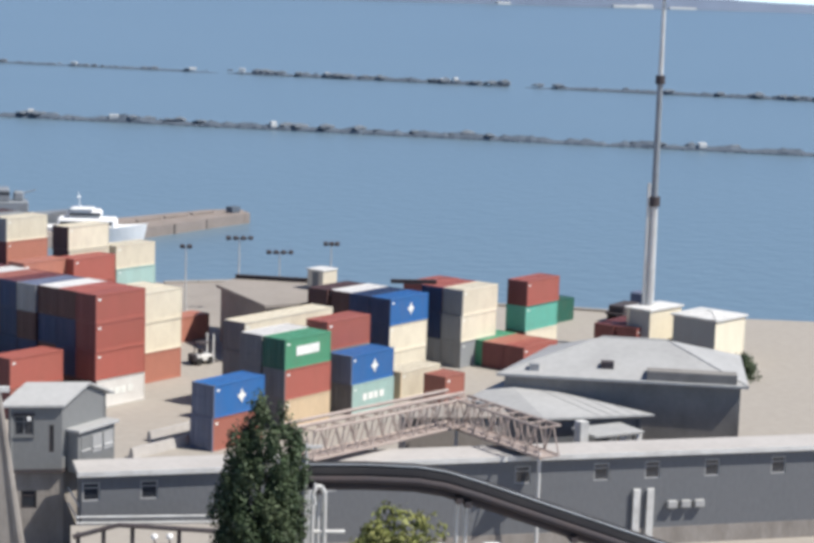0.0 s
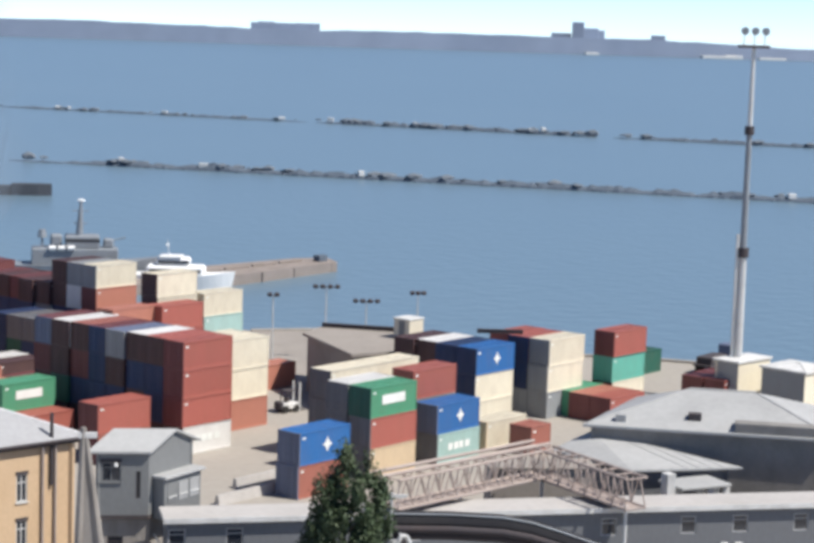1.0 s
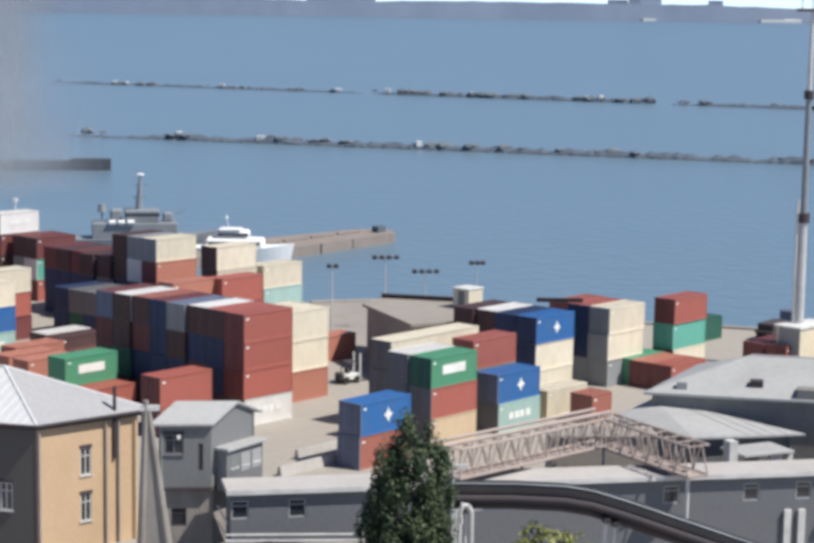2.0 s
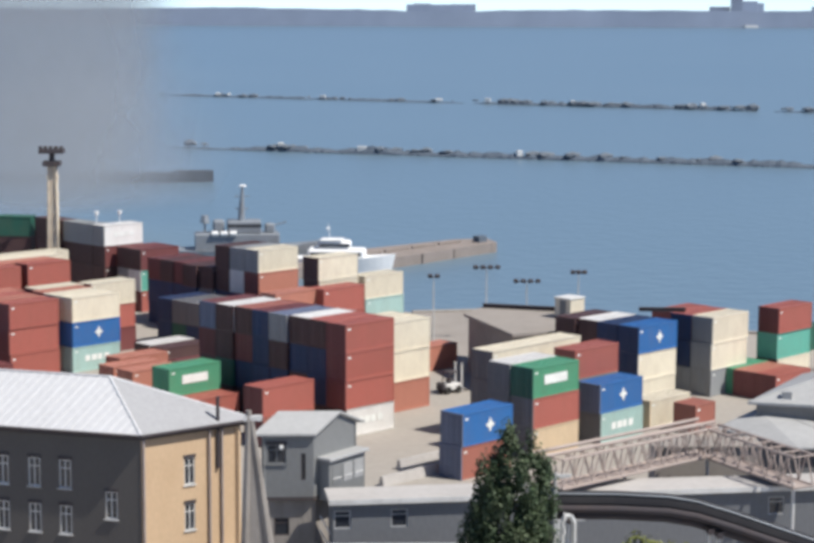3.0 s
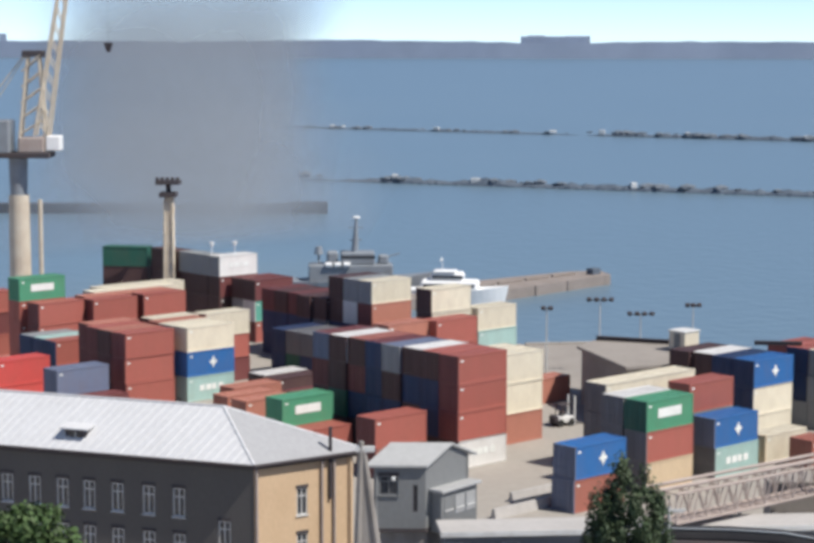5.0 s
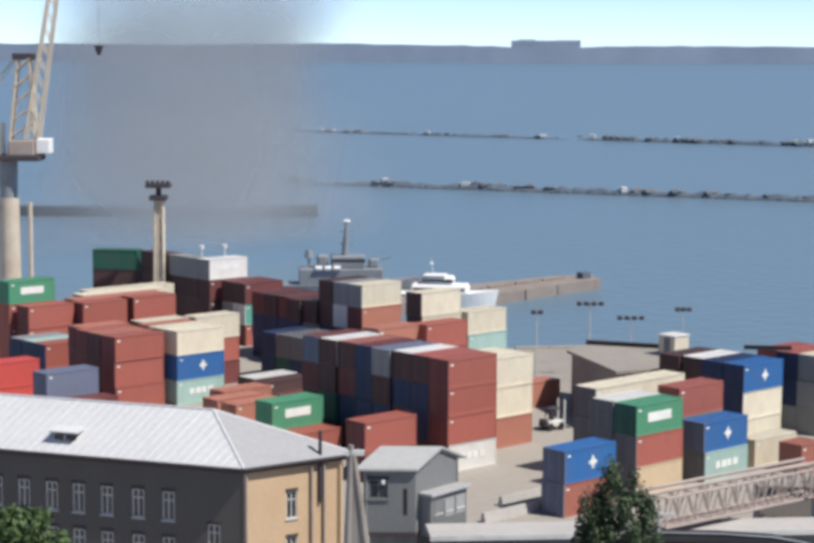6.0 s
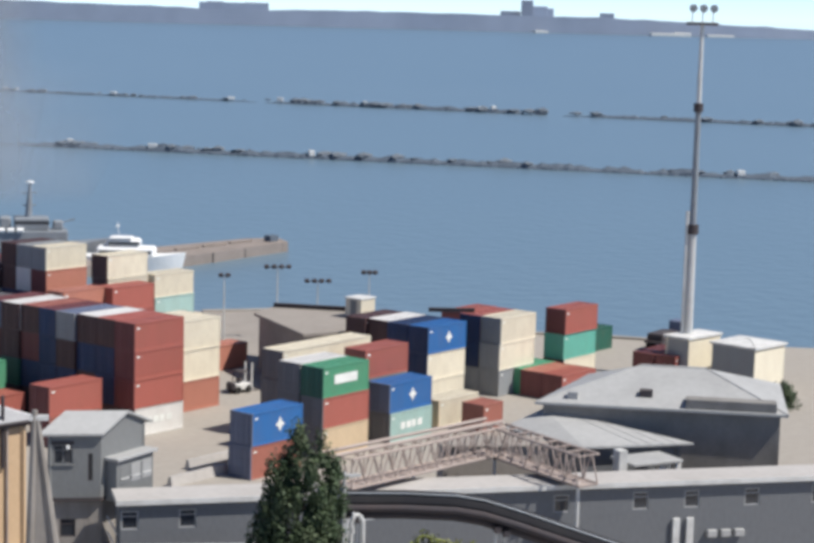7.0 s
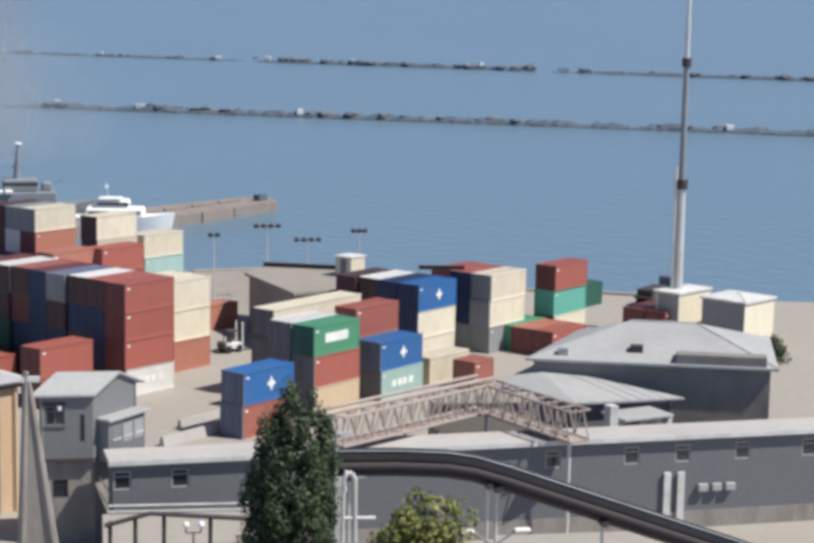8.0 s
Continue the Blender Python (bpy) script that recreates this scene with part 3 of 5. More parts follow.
yacht = thing("motor_yacht", pose(4.4, 286.5, -2, 0, 0, -6), "white motor yacht moored beside the concrete pier", "yacht")
part("hull", hull(15.4, 4.4, 2.2, 0.7), M_HULL, yacht)
part("deckhouse", boxes((-5.5, -1.7, 2.1, 3.2, 1.7, 3.6), bevel=0.35), M_HULL, yacht)
part("wheelhouse", boxes((-4.0, -1.4, 3.6, 1.0, 1.4, 4.8), bevel=0.35), M_HULL, yacht)
part("window_band", boxes((-3.7, -1.45, 3.95, 0.9, 1.45, 4.4), bevel=0.03), M_GLASS, yacht)
part("side_window_band", boxes((-5.0, -1.74, 2.65, 2.6, 1.74, 3.1), bevel=0.03), M_GLASS, yacht)
part("flybridge", boxes((-3.6, -1.5, 4.8, -0.2, 1.5, 5.0), bevel=0.06), M_HULL, yacht)
part("mast", rods(((-2.2, 0, 5.0), (-2.5, 0, 7.4), 0.06, 0.03)), M_HULL, yacht)
part("radar", boxes((-2.7, -0.5, 6.5, -2.2, 0.5, 6.7), bevel=0.05), M_HULL, yacht)

ship = thing("patrol_ship", pose(-11.4, 296, -2, 0, 0, 4), "grey naval patrol ship with a lattice mast", "ship")
part("hull", hull(26, 6.0, 2.4, 1.4), M_SHIP, ship)
part("superstructure", boxes((-7.2, -2.3, 2.3, 5.8, 2.3, 4.9), bevel=0.15), M_SHIP, ship)
part("bridge", boxes((-2.2, -2.1, 4.9, 3.0, 2.1, 6.8), bevel=0.15), M_SHIP, ship)
part("bridge_glazing", boxes((-2.15, -2.13, 5.9, 3.04, 2.13, 6.35)), M_GLASS, ship)
part("mast", rods(((0.0, 0, 6.7), (0.2, 0, 12.0), 0.60, 0.2), n=10), M_SHIP, ship)
part("yard", rods(((0.1, -1.4, 9.9), (0.1, 1.4, 9.9), 0.08), ((-1.1, 0, 10.5), (1.3, 0, 10.5), 0.08), ((-0.9, 0, 8.6), (1.1, 0, 8.6), 0.10)), M_SHIP, ship)
part("radar_dome", clumps(bmesh.new(), ((0.2, 0, 12.1, 0.5, 0.6),), 2), M_HULL, ship)
part("gun_mount", boxes((3.6, -0.8, 4.85, 5.2, 0.8, 6.3), bevel=0.25), M_SHIP, ship)
part("gun_barrel", rods(((4.8, 0, 5.9), (7.0, 0, 6.5), 0.10)), M_SHIP, ship)
part("fire_director", rods(((-5.6, 0, 4.8), (-5.6, 0, 6.6), 0.18), ((-5.6, 0, 6.4), (-5.6, 0, 7.6), 0.75, 0.5)), M_SHIP, ship)
part("funnel", boxes((-4.4, -1.1, 4.8, -2.6, 1.1, 6.9), bevel=0.3), M_SHIP, ship)
for k in range(3):
    part("life_raft", rods(((-4.6 + 1.4 * k, -2.45, 5.0), (-3.6 + 1.4 * k, -2.45, 5.0), 0.38)), M_HULL, ship)

# ---- crane, tower, masts ----
crane = thing("harbour_crane", pose(-52.5, 245, 0), "tall slewing harbour crane, cream column with a lattice jib", "crane")
part("column", rods(((0, 0, 0), (0, 0, 17.6), 1.45, 1.3), n=20), M_CRANE, crane, smooth=False)
part("slewing_neck", rods(((0, 0, 17.6), (0, 0, 22.6), 1.1, 1.25), n=16), M_SHIP, crane)
part("turntable", boxes((-2.6, -2.2, 22.4, 4.4, 2.2, 23.1), bevel=0.08), M_DARK, crane)
part("machine_house", boxes((-6.4, -2.0, 23.0, -0.7, 2.0, 27.2), bevel=0.15), M_SHIP, crane, "dark grey machine house")
part("deck_house", boxes((0.4, -1.6, 23.1, 3.6, 1.6, 25.0), bevel=0.1), M_BROWN, crane)
part("cabin", boxes((3.8, -1.2, 23.3, 5.6, 1.2, 25.2), bevel=0.12), M_HULL, crane, "white cabin")
part("ladder_post", rods(((2.7, 0, 0.0), (2.7, 0, 17.0), 0.3, 0.28), n=10), M_CRANE, crane)
for s in (-0.9, 0.9):
    part("tower_leg", rods(((0.2, s, 23.0), (1.6, s * 0.7, 35.5), 0.20, 0.16)), M_CRANE, crane)
    part("tower_leg", rods(((3.8, s, 23.0), (3.0, s * 0.7, 35.5), 0.20, 0.16)), M_CRANE, crane)
part("tower_head", boxes((0.9, -0.9, 35.2, 3.6, 0.9, 36.0), bevel=0.08), M_DARK, crane)
for k in range(6):
    z = 23.4 + 2.0 * k
    a, b = 0.25 + 0.11 * k * 2 * 0.56, 3.78 - 0.064 * 2 * k
    for s in (-0.85, 0.85):
        part("tower_brace", rods(((a, s, z), (b, s, z + 2.0), 0.10)), M_CRANE, crane)
foot, tip = Vector((4.0, 0, 25.2)), Vector((9.4, 0, 62.0))
part("back_stay", rods(((-5.6, 0, 27.0), (1.2, 0, 35.6), 0.10)), M_CRANE, crane)
part("back_stay", rods(((-4.4, 0, 27.0), (1.6, 0, 35.8), 0.07)), M_CRANE, crane)
for s in (-1.0, 1.0):
    for o in (0.0, 1.7):
        p, q = foot + Vector((-o, s, 0)), tip + Vector((-0.25 * o, 0.35 * s, 0))
        part("jib_chord", rods((p, q, 0.16, 0.12)), M_CRANE, crane)
for k in range(18):
    f, g = k / 18, (k + 1) / 18
    p, q = foot.lerp(tip, f), foot.lerp(tip, g)
    o, o2 = 1.7 * (1 - 0.75 * f), 1.7 * (1 - 0.75 * g)
    s, s2 = 1 - 0.65 * f, 1 - 0.65 * g
    for k2 in (-1, 1):
        part("jib_lacing", rods((p + Vector((0, k2 * s, 0)), q + Vector((-o2, k2 * s2, 0)), 0.07)), M_CRANE, crane)
part("jib_head", rods((tip, (11.8, 0, 63.5), 0.30, 0.18), n=8), M_CRANE, crane)
part("hoist_rope", rods(((11.8, 0, 63.4), (11.8, 0, 37.0), 0.02, 0.02), n=5), M_DARK, crane)
part("hook_block", solid([(11.25, -0.4, 37.0), (12.35, -0.4, 37.0), (12.35, 0.4, 37.0), (11.25, 0.4, 37.0), (11.6, -0.15, 35.8), (12.0, -0.15, 35.8), (12.0, 0.15, 35.8), (11.6, 0.15, 35.8)],
     [(0, 1, 2, 3), (4, 7, 6, 5), (0, 4, 5, 1), (1, 5, 6, 2), (2, 6, 7, 3), (3, 7, 4, 0)]), M_DARK, crane, "dark hook block")

tower = thing("floodlight_tower", pose(-33.3, 245, 0), "yellowish steel floodlight tower with a dark platform", "tower")
for x in (-0.55, 0.55):
    for y in (-0.55, 0.55):
        part("leg", rods(((x * 1.3, y * 1.3, 0), (x * 0.8, y * 0.8, 18), 0.16, 0.13)), M_CRANE, tower)
for k in range(9):
    z = 2.0 * k
    for p, q in (((-0.65, -0.65, z), (0.62, -0.65, z + 2)), ((0.65, -0.65, z), (0.62, 0.6, z + 2)), ((0.65, 0.65, z), (-0.62, 0.6, z + 2))):
        part("brace", rods((p, q, 0.07)), M_CRANE, tower)
part("service_shaft", boxes((-0.42, -0.42, 0, 0.42, 0.42, 17.6)), M_CRANE, tower)
part("lower_platform", boxes((-1.1, -1.1, 17.4, 1.1, 1.1, 18.0), bevel=0.05), M_DARK, tower)
part("platform", boxes((-1.55, -1.2, 19.0, 1.55, 1.2, 19.5), bevel=0.05), M_DARK, tower)
part("pier_post", rods(((0, 0, 17.9), (0, 0, 19.1), 0.35), n=10), M_DARK, tower)
for k in range(5):
    part("floodlight", boxes((-0.22, -0.2, 0, 0.22, 0.2, 0.45), bevel=0.05), M_DARK, tower, at=Matrix.Translation((-1.3 + 0.65 * k, -0.9, 19.5)))

mast = thing("high_mast_light", pose(60.6, 192, 0), "tall grey steel high-mast floodlight pole", "light mast")
part("lower_tube", rods(((0, 0, 0), (0, 0, 15.6), 0.52, 0.42), n=16), M_MAST, mast)
part("middle_tube", rods(((0, 0, 15.6), (0, 0, 28.4), 0.36, 0.30), n=16), M_SHIP, mast, "darker middle tube")
part("upper_tube", rods(((0, 0, 28.4), (0, 0, 37.0), 0.28, 0.2), n=16), M_MAST, mast)
part("joint_ring", rods(((0, 0, 15.2), (0, 0, 16.2), 0.62), n=16), M_DARK, mast)
part("joint_ring", rods(((0, 0, 27.9), (0, 0, 28.8), 0.5), n=16), M_DARK, mast)
part("cable_duct", boxes((-0.75, -0.2, 4.0, -0.48, 0.2, 17.6)), M_MAST, mast)
part("foot_box", boxes((-0.5, -0.85, 0.2, 0.5, -0.5, 3.0), bevel=0.04), M_DARK, mast)
part("head_frame", boxes((-1.55, -0.6, 36.8, 1.55, 0.6, 37.1), bevel=0.04), M_DARK, mast)
for k in range(3):
    part("lamp_arm", rods(((-1.1 + 1.1 * k, 0, 37.1), (-1.1 + 1.1 * k, 0, 38.2), 0.06)), M_MAST, mast)
    part("floodlight", rods(((-1.1 + 1.1 * k, -0.3, 38.5), (-1.1 + 1.1 * k, 0.35, 38.6), 0.42, 0.25), n=12), M_SHIP, mast)


def yard_lamp(x, y, h, heads):
    o = thing("yard_lamp", pose(x, y, 0), "thin grey quay lamp post with dark floodlights", "lamp post", "lamp posts along the quay")
    part("post", rods(((0, 0, 0), (0, 0, h), 0.11, 0.06)), M_MAST, o)
    reach = {2: 0.4, 3: 0.65}.get(heads, 1.25)
    part("crossarm", rods(((-reach - 0.05, 0, h), (reach + 0.05, 0, h), 0.05)), M_DARK, o)
    for k in range(heads):
        px = -reach + 2 * reach * k / max(1, heads - 1)
        part("floodlight", boxes((-0.26, -0.2, -0.12, 0.26, 0.2, 0.28), bevel=0.05), M_DARK, o, at=pose(px, 0, h, 20, 0, 15 * k))


yard_lamp(13.4, 215, 7.3, 2)
yard_lamp(19.4, 215, 8.3, 4)
yard_lamp(24.0, 215, 6.7, 4)
yard_lamp(29.9, 215, 7.7, 3)

# ---- the low warehouse with its roof beam, booth, forklift ----
store = thing("warehouse", pose(0, 0, 0), "low brown-grey warehouse with a flat roof", "warehouse")
part("wall_block", prism([(15.9, 196.4), (19.4, 184.2), (28.0, 187.4), (27.5, 197), (19.0, 203)], 0, 5.7), M_WARE, store)
part("roof", prism([(15.4, 196.6), (19.2, 183.7), (28.4, 187.3), (27.8, 197.4), (19.0, 203.5)], 5.7, 6.0), M_WARE, store)
beam = part("steel_beam", boxes((-4.9, -0.25, 0, 4.9, 0.25, 0.12), (-4.9, -0.06, 0.12, 4.9, 0.06, 0.34), (-4.9, -0.25, 0.34, 4.9, 0.25, 0.46)), M_DARK, at=pose(22.4, 199.0, 6.0, 0, 0, -19))
tagged(beam, "long dark steel beam lying on the warehouse roof", "beam")
booth = thing("booth", pose(26.0, 192.6, 6.0, 0, 0, 43), "small cream roof booth on the warehouse", "booth")
part("cabin_wall", boxes((0, 0, 0, 2.3, 2.1, 2.0), bevel=0.04), STEEL["cream"], booth)
part("roof", boxes((-0.1, -0.1, 2.0, 2.4, 2.2, 2.12), bevel=0.03), M_TRIM, booth)
part("door", boxes((-0.03, 0.6, 0.05, 0, 1.4, 1.85)), M_HUT, booth)
beam2 = part("steel_beam", boxes((-2.3, -0.2, 0, 2.3, 0.2, 0.10), (-2.3, -0.05, 0.10, 2.3, 0.05, 0.30), (-2.3, -0.2, 0.30, 2.3, 0.2, 0.40)), M_DARK, at=pose(34.3, 186.4, 7.8, 0, 0, -5))
tagged(beam2, "dark steel beam lying across the container tops", "beam")

lift = thing("forklift", pose(13.3, 185.0, 0, 0, 0, 35), "pale forklift truck standing on the yard", "forklift")
part("chassis", boxes((-1.1, -0.6, 0.35, 0.8, 0.6, 1.0), bevel=0.1), M_TRIM, lift)
part("counterweight", boxes((-1.5, -0.58, 0.35, -1.0, 0.58, 1.15), bevel=0.15), M_DARK, lift)
for y in (-0.5, 0.5):
    part("mast_rail", boxes((0.85, y - 0.07, 0.1, 1.0, y + 0.07, 2.9)), M_TRIM, lift)
    for p, q in ((-0.7, -0.5), (0.55, 0.4)):
        part("roof_post", rods(((p, y, 1.0), (q, y, 2.1), 0.05)), M_DARK, lift)
    part("fork", boxes((1.0, y * 0.6 - 0.06, 0.08, 2.1, y * 0.6 + 0.06, 0.14)), M_DARK, lift)
    for x in (-0.8, 0.5):
        w = part("wheel", rods(((x, y - 0.13, 0.38), (x, y + 0.13, 0.38), 0.38), n=14), M_TYRE, lift)
part("overhead_guard", boxes((-0.6, -0.55, 2.08, 0.5, 0.55, 2.16)), M_DARK, lift)
part("seat", boxes((-0.5, -0.25, 1.0, -0.05, 0.25, 1.5), bevel=0.08), M_DARK, lift)



def truck(x, y, turn, color):
    o = thing("truck", pose(x, y, 0, 0, 0, turn), "dark flatbed lorry parked on the quay", "truck")
    part("cab", boxes((2.2, -1.1, 0.6, 4.0, 1.1, 2.8), bevel=0.15), STEEL[color], o)
    part("windscreen", boxes((3.97, -0.9, 1.7, 4.02, 0.9, 2.5)), M_GLASS, o)
    part("bed", boxes((-4.0, -1.15, 0.9, 2.0, 1.15, 1.2), bevel=0.05), M_DARK, o)
    part("load", boxes((-3.6, -1.0, 1.2, 0.6, 1.0, 2.0), bevel=0.1), M_DARK, o)
    for px in (-3.0, -1.8, 2.9):
        for py in (-1.0, 1.0):
            part("wheel", rods(((px, py - 0.15, 0.5), (px, py + 0.15, 0.5), 0.5), n=12), M_TYRE, o)


truck(64.0, 210.0, 48, "steel")
BARRIERS = ((104.6, -104.6, 6.4), (109.6, -107.6, 5.6))
kerb_label = "low pale concrete traffic barrier lying on the yard"
for u, n, l in BARRIERS:
    x, y = plan(u, n)
    bm = solid([(0, -0.3, 0), (l, -0.3, 0), (l, 0.3, 0), (0, 0.3, 0), (0, -0.12, 0.8), (l, -0.12, 0.8), (l, 0.12, 0.8), (0, 0.12, 0.8)],
               [(0, 3, 2, 1), (4, 5, 6, 7), (0, 1, 5, 4), (1, 2, 6, 5), (2, 3, 7, 6), (3, 0, 4, 7)])
    tagged(part("concrete_barrier", bm, M_FLATROOF, at=pose(x, y, 0, 0, 0, TURN)), kerb_label, "barrier", "barriers on the yard")

# ---- buildings ----


def facade(parent, p, q, z0, z1, thick, openings, material, name="wall"):
    """A wall with real openings, from p to q as seen from outside; its outer face is on the line. Gives its pose."""
    p, q = Vector((*p, 0)), Vector((*q, 0))
    length = (q - p).length
    m = Matrix.Translation((p.x, p.y, 0)) @ Matrix.Rotation(math.atan2(q.y - p.y, q.x - p.x), 4, "Z")
    xs = sorted({0, length, *(o[0] for o in openings), *(o[2] for o in openings)})
    zs = sorted({z0, z1, *(o[1] for o in openings), *(o[3] for o in openings)})
    bm = bmesh.new()
    made = {}

    def vert(i, j, k):
        if (i, j, k) not in made:
            made[i, j, k] = bm.verts.new((xs[i], thick * k, zs[j]))
        return made[i, j, k]

    def full(i, j):
        if not (0 <= i < len(xs) - 1 and 0 <= j < len(zs) - 1):
            return False
        x, z = (xs[i] + xs[i + 1]) / 2, (zs[j] + zs[j + 1]) / 2
        return not any(o[0] < x < o[2] and o[1] < z < o[3] for o in openings)

    for i in range(len(xs) - 1):
        for j in range(len(zs) - 1):
            if not full(i, j):
                continue
            for k in (0, 1):
                bm.faces.new([vert(i, j, k), vert(i + 1, j, k), vert(i + 1, j + 1, k), vert(i, j + 1, k)])
            for (di, dj), (p1, p2) in (((-1, 0), ((i, j), (i, j + 1))), ((1, 0), ((i + 1, j), (i + 1, j + 1))), ((0, -1), ((i, j), (i + 1, j))), ((0, 1), ((i, j + 1), (i + 1, j + 1)))):
                if not full(i + di, j + dj):
                    bm.faces.new([vert(*p1, 0), vert(*p2, 0), vert(*p2, 1), vert(*p1, 1)])
    part(name, bm, material, parent, at=m)
    return m


def window(parent, m, o, trim, lights=2, sill=True):
    """A window in the opening o of a wall with the pose m."""
    x0, z0, x1, z1 = o
    w, h, f = x1 - x0, z1 - z0, 0.09
    win = part("window", boxes((0, 0.05, 0, f, 0.15, h), (w - f, 0.05, 0, w, 0.15, h), (f, 0.05, 0, w - f, 0.15, f), (f, 0.05, h - f, w - f, 0.15, h)), trim, parent, at=m @ Matrix.Translation((x0, 0, z0)))
    for k in range(lights):
        a = f + k * (w - 2 * f) / lights
        part("pane", boxes((a, 0.10, f, a + (w - 2 * f) / lights, 0.12, h - f)), M_GLASS, win)
        if k:
            part("mullion", boxes((a - 0.04, 0.06, f, a + 0.04, 0.14, h - f)), trim, win)
    part("transom", boxes((f, 0.07, h * 0.68, w - f, 0.13, h * 0.68 + 0.07)), trim, win)
    if sill:
        part("lintel", boxes((-0.06, -0.05, h, w + 0.06, 0.16, h + 0.22)), M_DARK, win)
        part("sill", boxes((-0.08, -0.10, -0.07, w + 0.08, 0.05, 0.0)), trim, win)


# the ochre building
house = thing("apartment_building", pose(0, 0, 0), "three-storey grey and ochre plaster building with a tin hip roof", "building")
C, R, L = Vector((-11.7, 126.5)), Vector((-5.2, 131.0)), Vector((-49.6, 139.35))
B = L + (R - C)
left, right = (L - C).normalized(), (R - C).normalized()
EAVE = 8.75
flen = (L - C).length
tops = [(flen - s - 0.45, 5.0, flen - s + 0.45, 7.0) for s in (5.6, 7.9, 10.3, 12.5, 14.6, 16.8, 19.0, 21.3, 23.6, 26, 28.4, 30.8, 33.2, 35.6)]
lows = [(a, 1.8, c, 3.8) for a, _, c, _ in tops]
stair = [(flen - 2.65, 3.1, flen - 1.75, 5.0)]
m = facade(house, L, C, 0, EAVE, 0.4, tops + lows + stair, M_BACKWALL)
for o in tops + lows + stair:
    window(house, m, o, M_TRIM)
side_o = [(3.35, 5.1, 4.2, 7.0), (3.35, 1.9, 4.2, 3.8)]
m2 = facade(house, C, R, 0, EAVE, 0.4, side_o, M_ORANGE)
for o in side_o:
    window(house, m2, o, M_TRIM)
facade(house, R, B, 0, EAVE, 0.4, [], M_ORANGE)
facade(house, B, L, 0, EAVE, 0.4, [], M_ORANGE)
part("floor_slab", prism([C + left + right, R + left - right, B - left - right, L - left + right], 0, 0.2), M_ORANGE, house)
out = 0.55
c2, r2, b2, l2 = C - left * out - right * out, R - left * out + right * out, B + left * out + right * out, L + left * out - right * out
# the cornice's dark colour stands for the shadow below the eave
part("cornice", prism([C - left * 0.3 - right * 0.3, R - left * 0.3 + right * 0.3, B + left * 0.3 + right * 0.3, L + left * 0.3 - right * 0.3], EAVE, EAVE + 0.28), M_DARK, house, "cornice coloured dark for the eave shadow")
e, rz = EAVE + 0.28, 12.25
h1 = (C + R) / 2 + left * 6.0
h2 = (B + L) / 2 - left * 6.0
part("roof", solid([(*c2, e), (*r2, e), (*b2, e), (*l2, e), (*h1, rz), (*h2, rz), (*c2, e + 0.12), (*r2, e + 0.12), (*b2, e + 0.12), (*l2, e + 0.12)],
     [(0, 3, 2, 1), (0, 1, 7, 6), (1, 2, 8, 7), (2, 3, 9, 8), (3, 0, 6, 9), (6, 7, 4), (7, 8, 5, 4), (8, 9, 5), (9, 6, 4, 5)]), M_TIN, house, "pale grey standing-seam tin roof")
for k in range(56):
    s = 0.7 * k + 0.3
    p = c2 + left * s
    top = min(1.0, (s + 0.2) / 6.3, ((l2 - c2).length - s) / 6.3)
    slope = (h1 - left * 6.0 - (c2 + r2) / 2) + ((c2 + r2) / 2 - c2)
    q = p + slope * top
    part("roof_seam", rods((Vector((*p, e + 0.14)), Vector((*q, e + 0.13 + (rz - e - 0.10) * top)), 0.035), n=4), M_TIN, house)
hip = [(*c2.lerp(r2, 0.01), e + 0.145), (*c2.lerp(r2, 0.99), e + 0.145), (*h1, rz + 0.025)]
part("hip_sheet", solid(hip + [(x, y, z - 0.012) for x, y, z in hip], [(0, 1, 2), (3, 5, 4), (0, 3, 4, 1), (1, 4, 5, 2), (2, 5, 3, 0)]), M_ZINC, house, "dull grey zinc sheet on the hip end")
for a, b, za, zb in ((c2, h1, e + 0.12, rz), (r2, h1, e + 0.12, rz), (h1, h2, rz, rz)):
    part("ridge_cap", rods((Vector((*a, za)), Vector((*b, zb)), 0.09), n=6), M_TIN, house)
for a, b in ((c2, r2), (l2, c2)):
    part("gutter", rods((Vector((*a, e + 0.02)), Vector((*b, e + 0.02)), 0.11), n=8), M_DARK, house)
for s in (0.15, 5.3, 6.3):
    p = C + right * s - left * -0.0
    nrm = Vector((right.y, -right.x)) * 0.14
    part("downpipe", rods((Vector((*(p + nrm), 0)), Vector((*(p + nrm), e)), 0.10), n=8), M_BROWN, house)
p = C + right * 5.9 - left * 0.15
part("flue", rods((Vector((*p, 6.0)), Vector((*p, 11.0)), 0.13), n=10), M_DARK, house, "dark rooftop flue")
d = c2 + left * 14.6 + right * 1.1
dm = Matrix.Translation((*d, e + 0.35)) @ Matrix.Rotation(math.atan2(-left.y, -left.x), 4, "Z")
dormer = part("dormer", boxes((-0.8, 0, 0, 0.8, 2.2, 1.1)), M_DARK, house, "small dark roof dormer", at=dm)
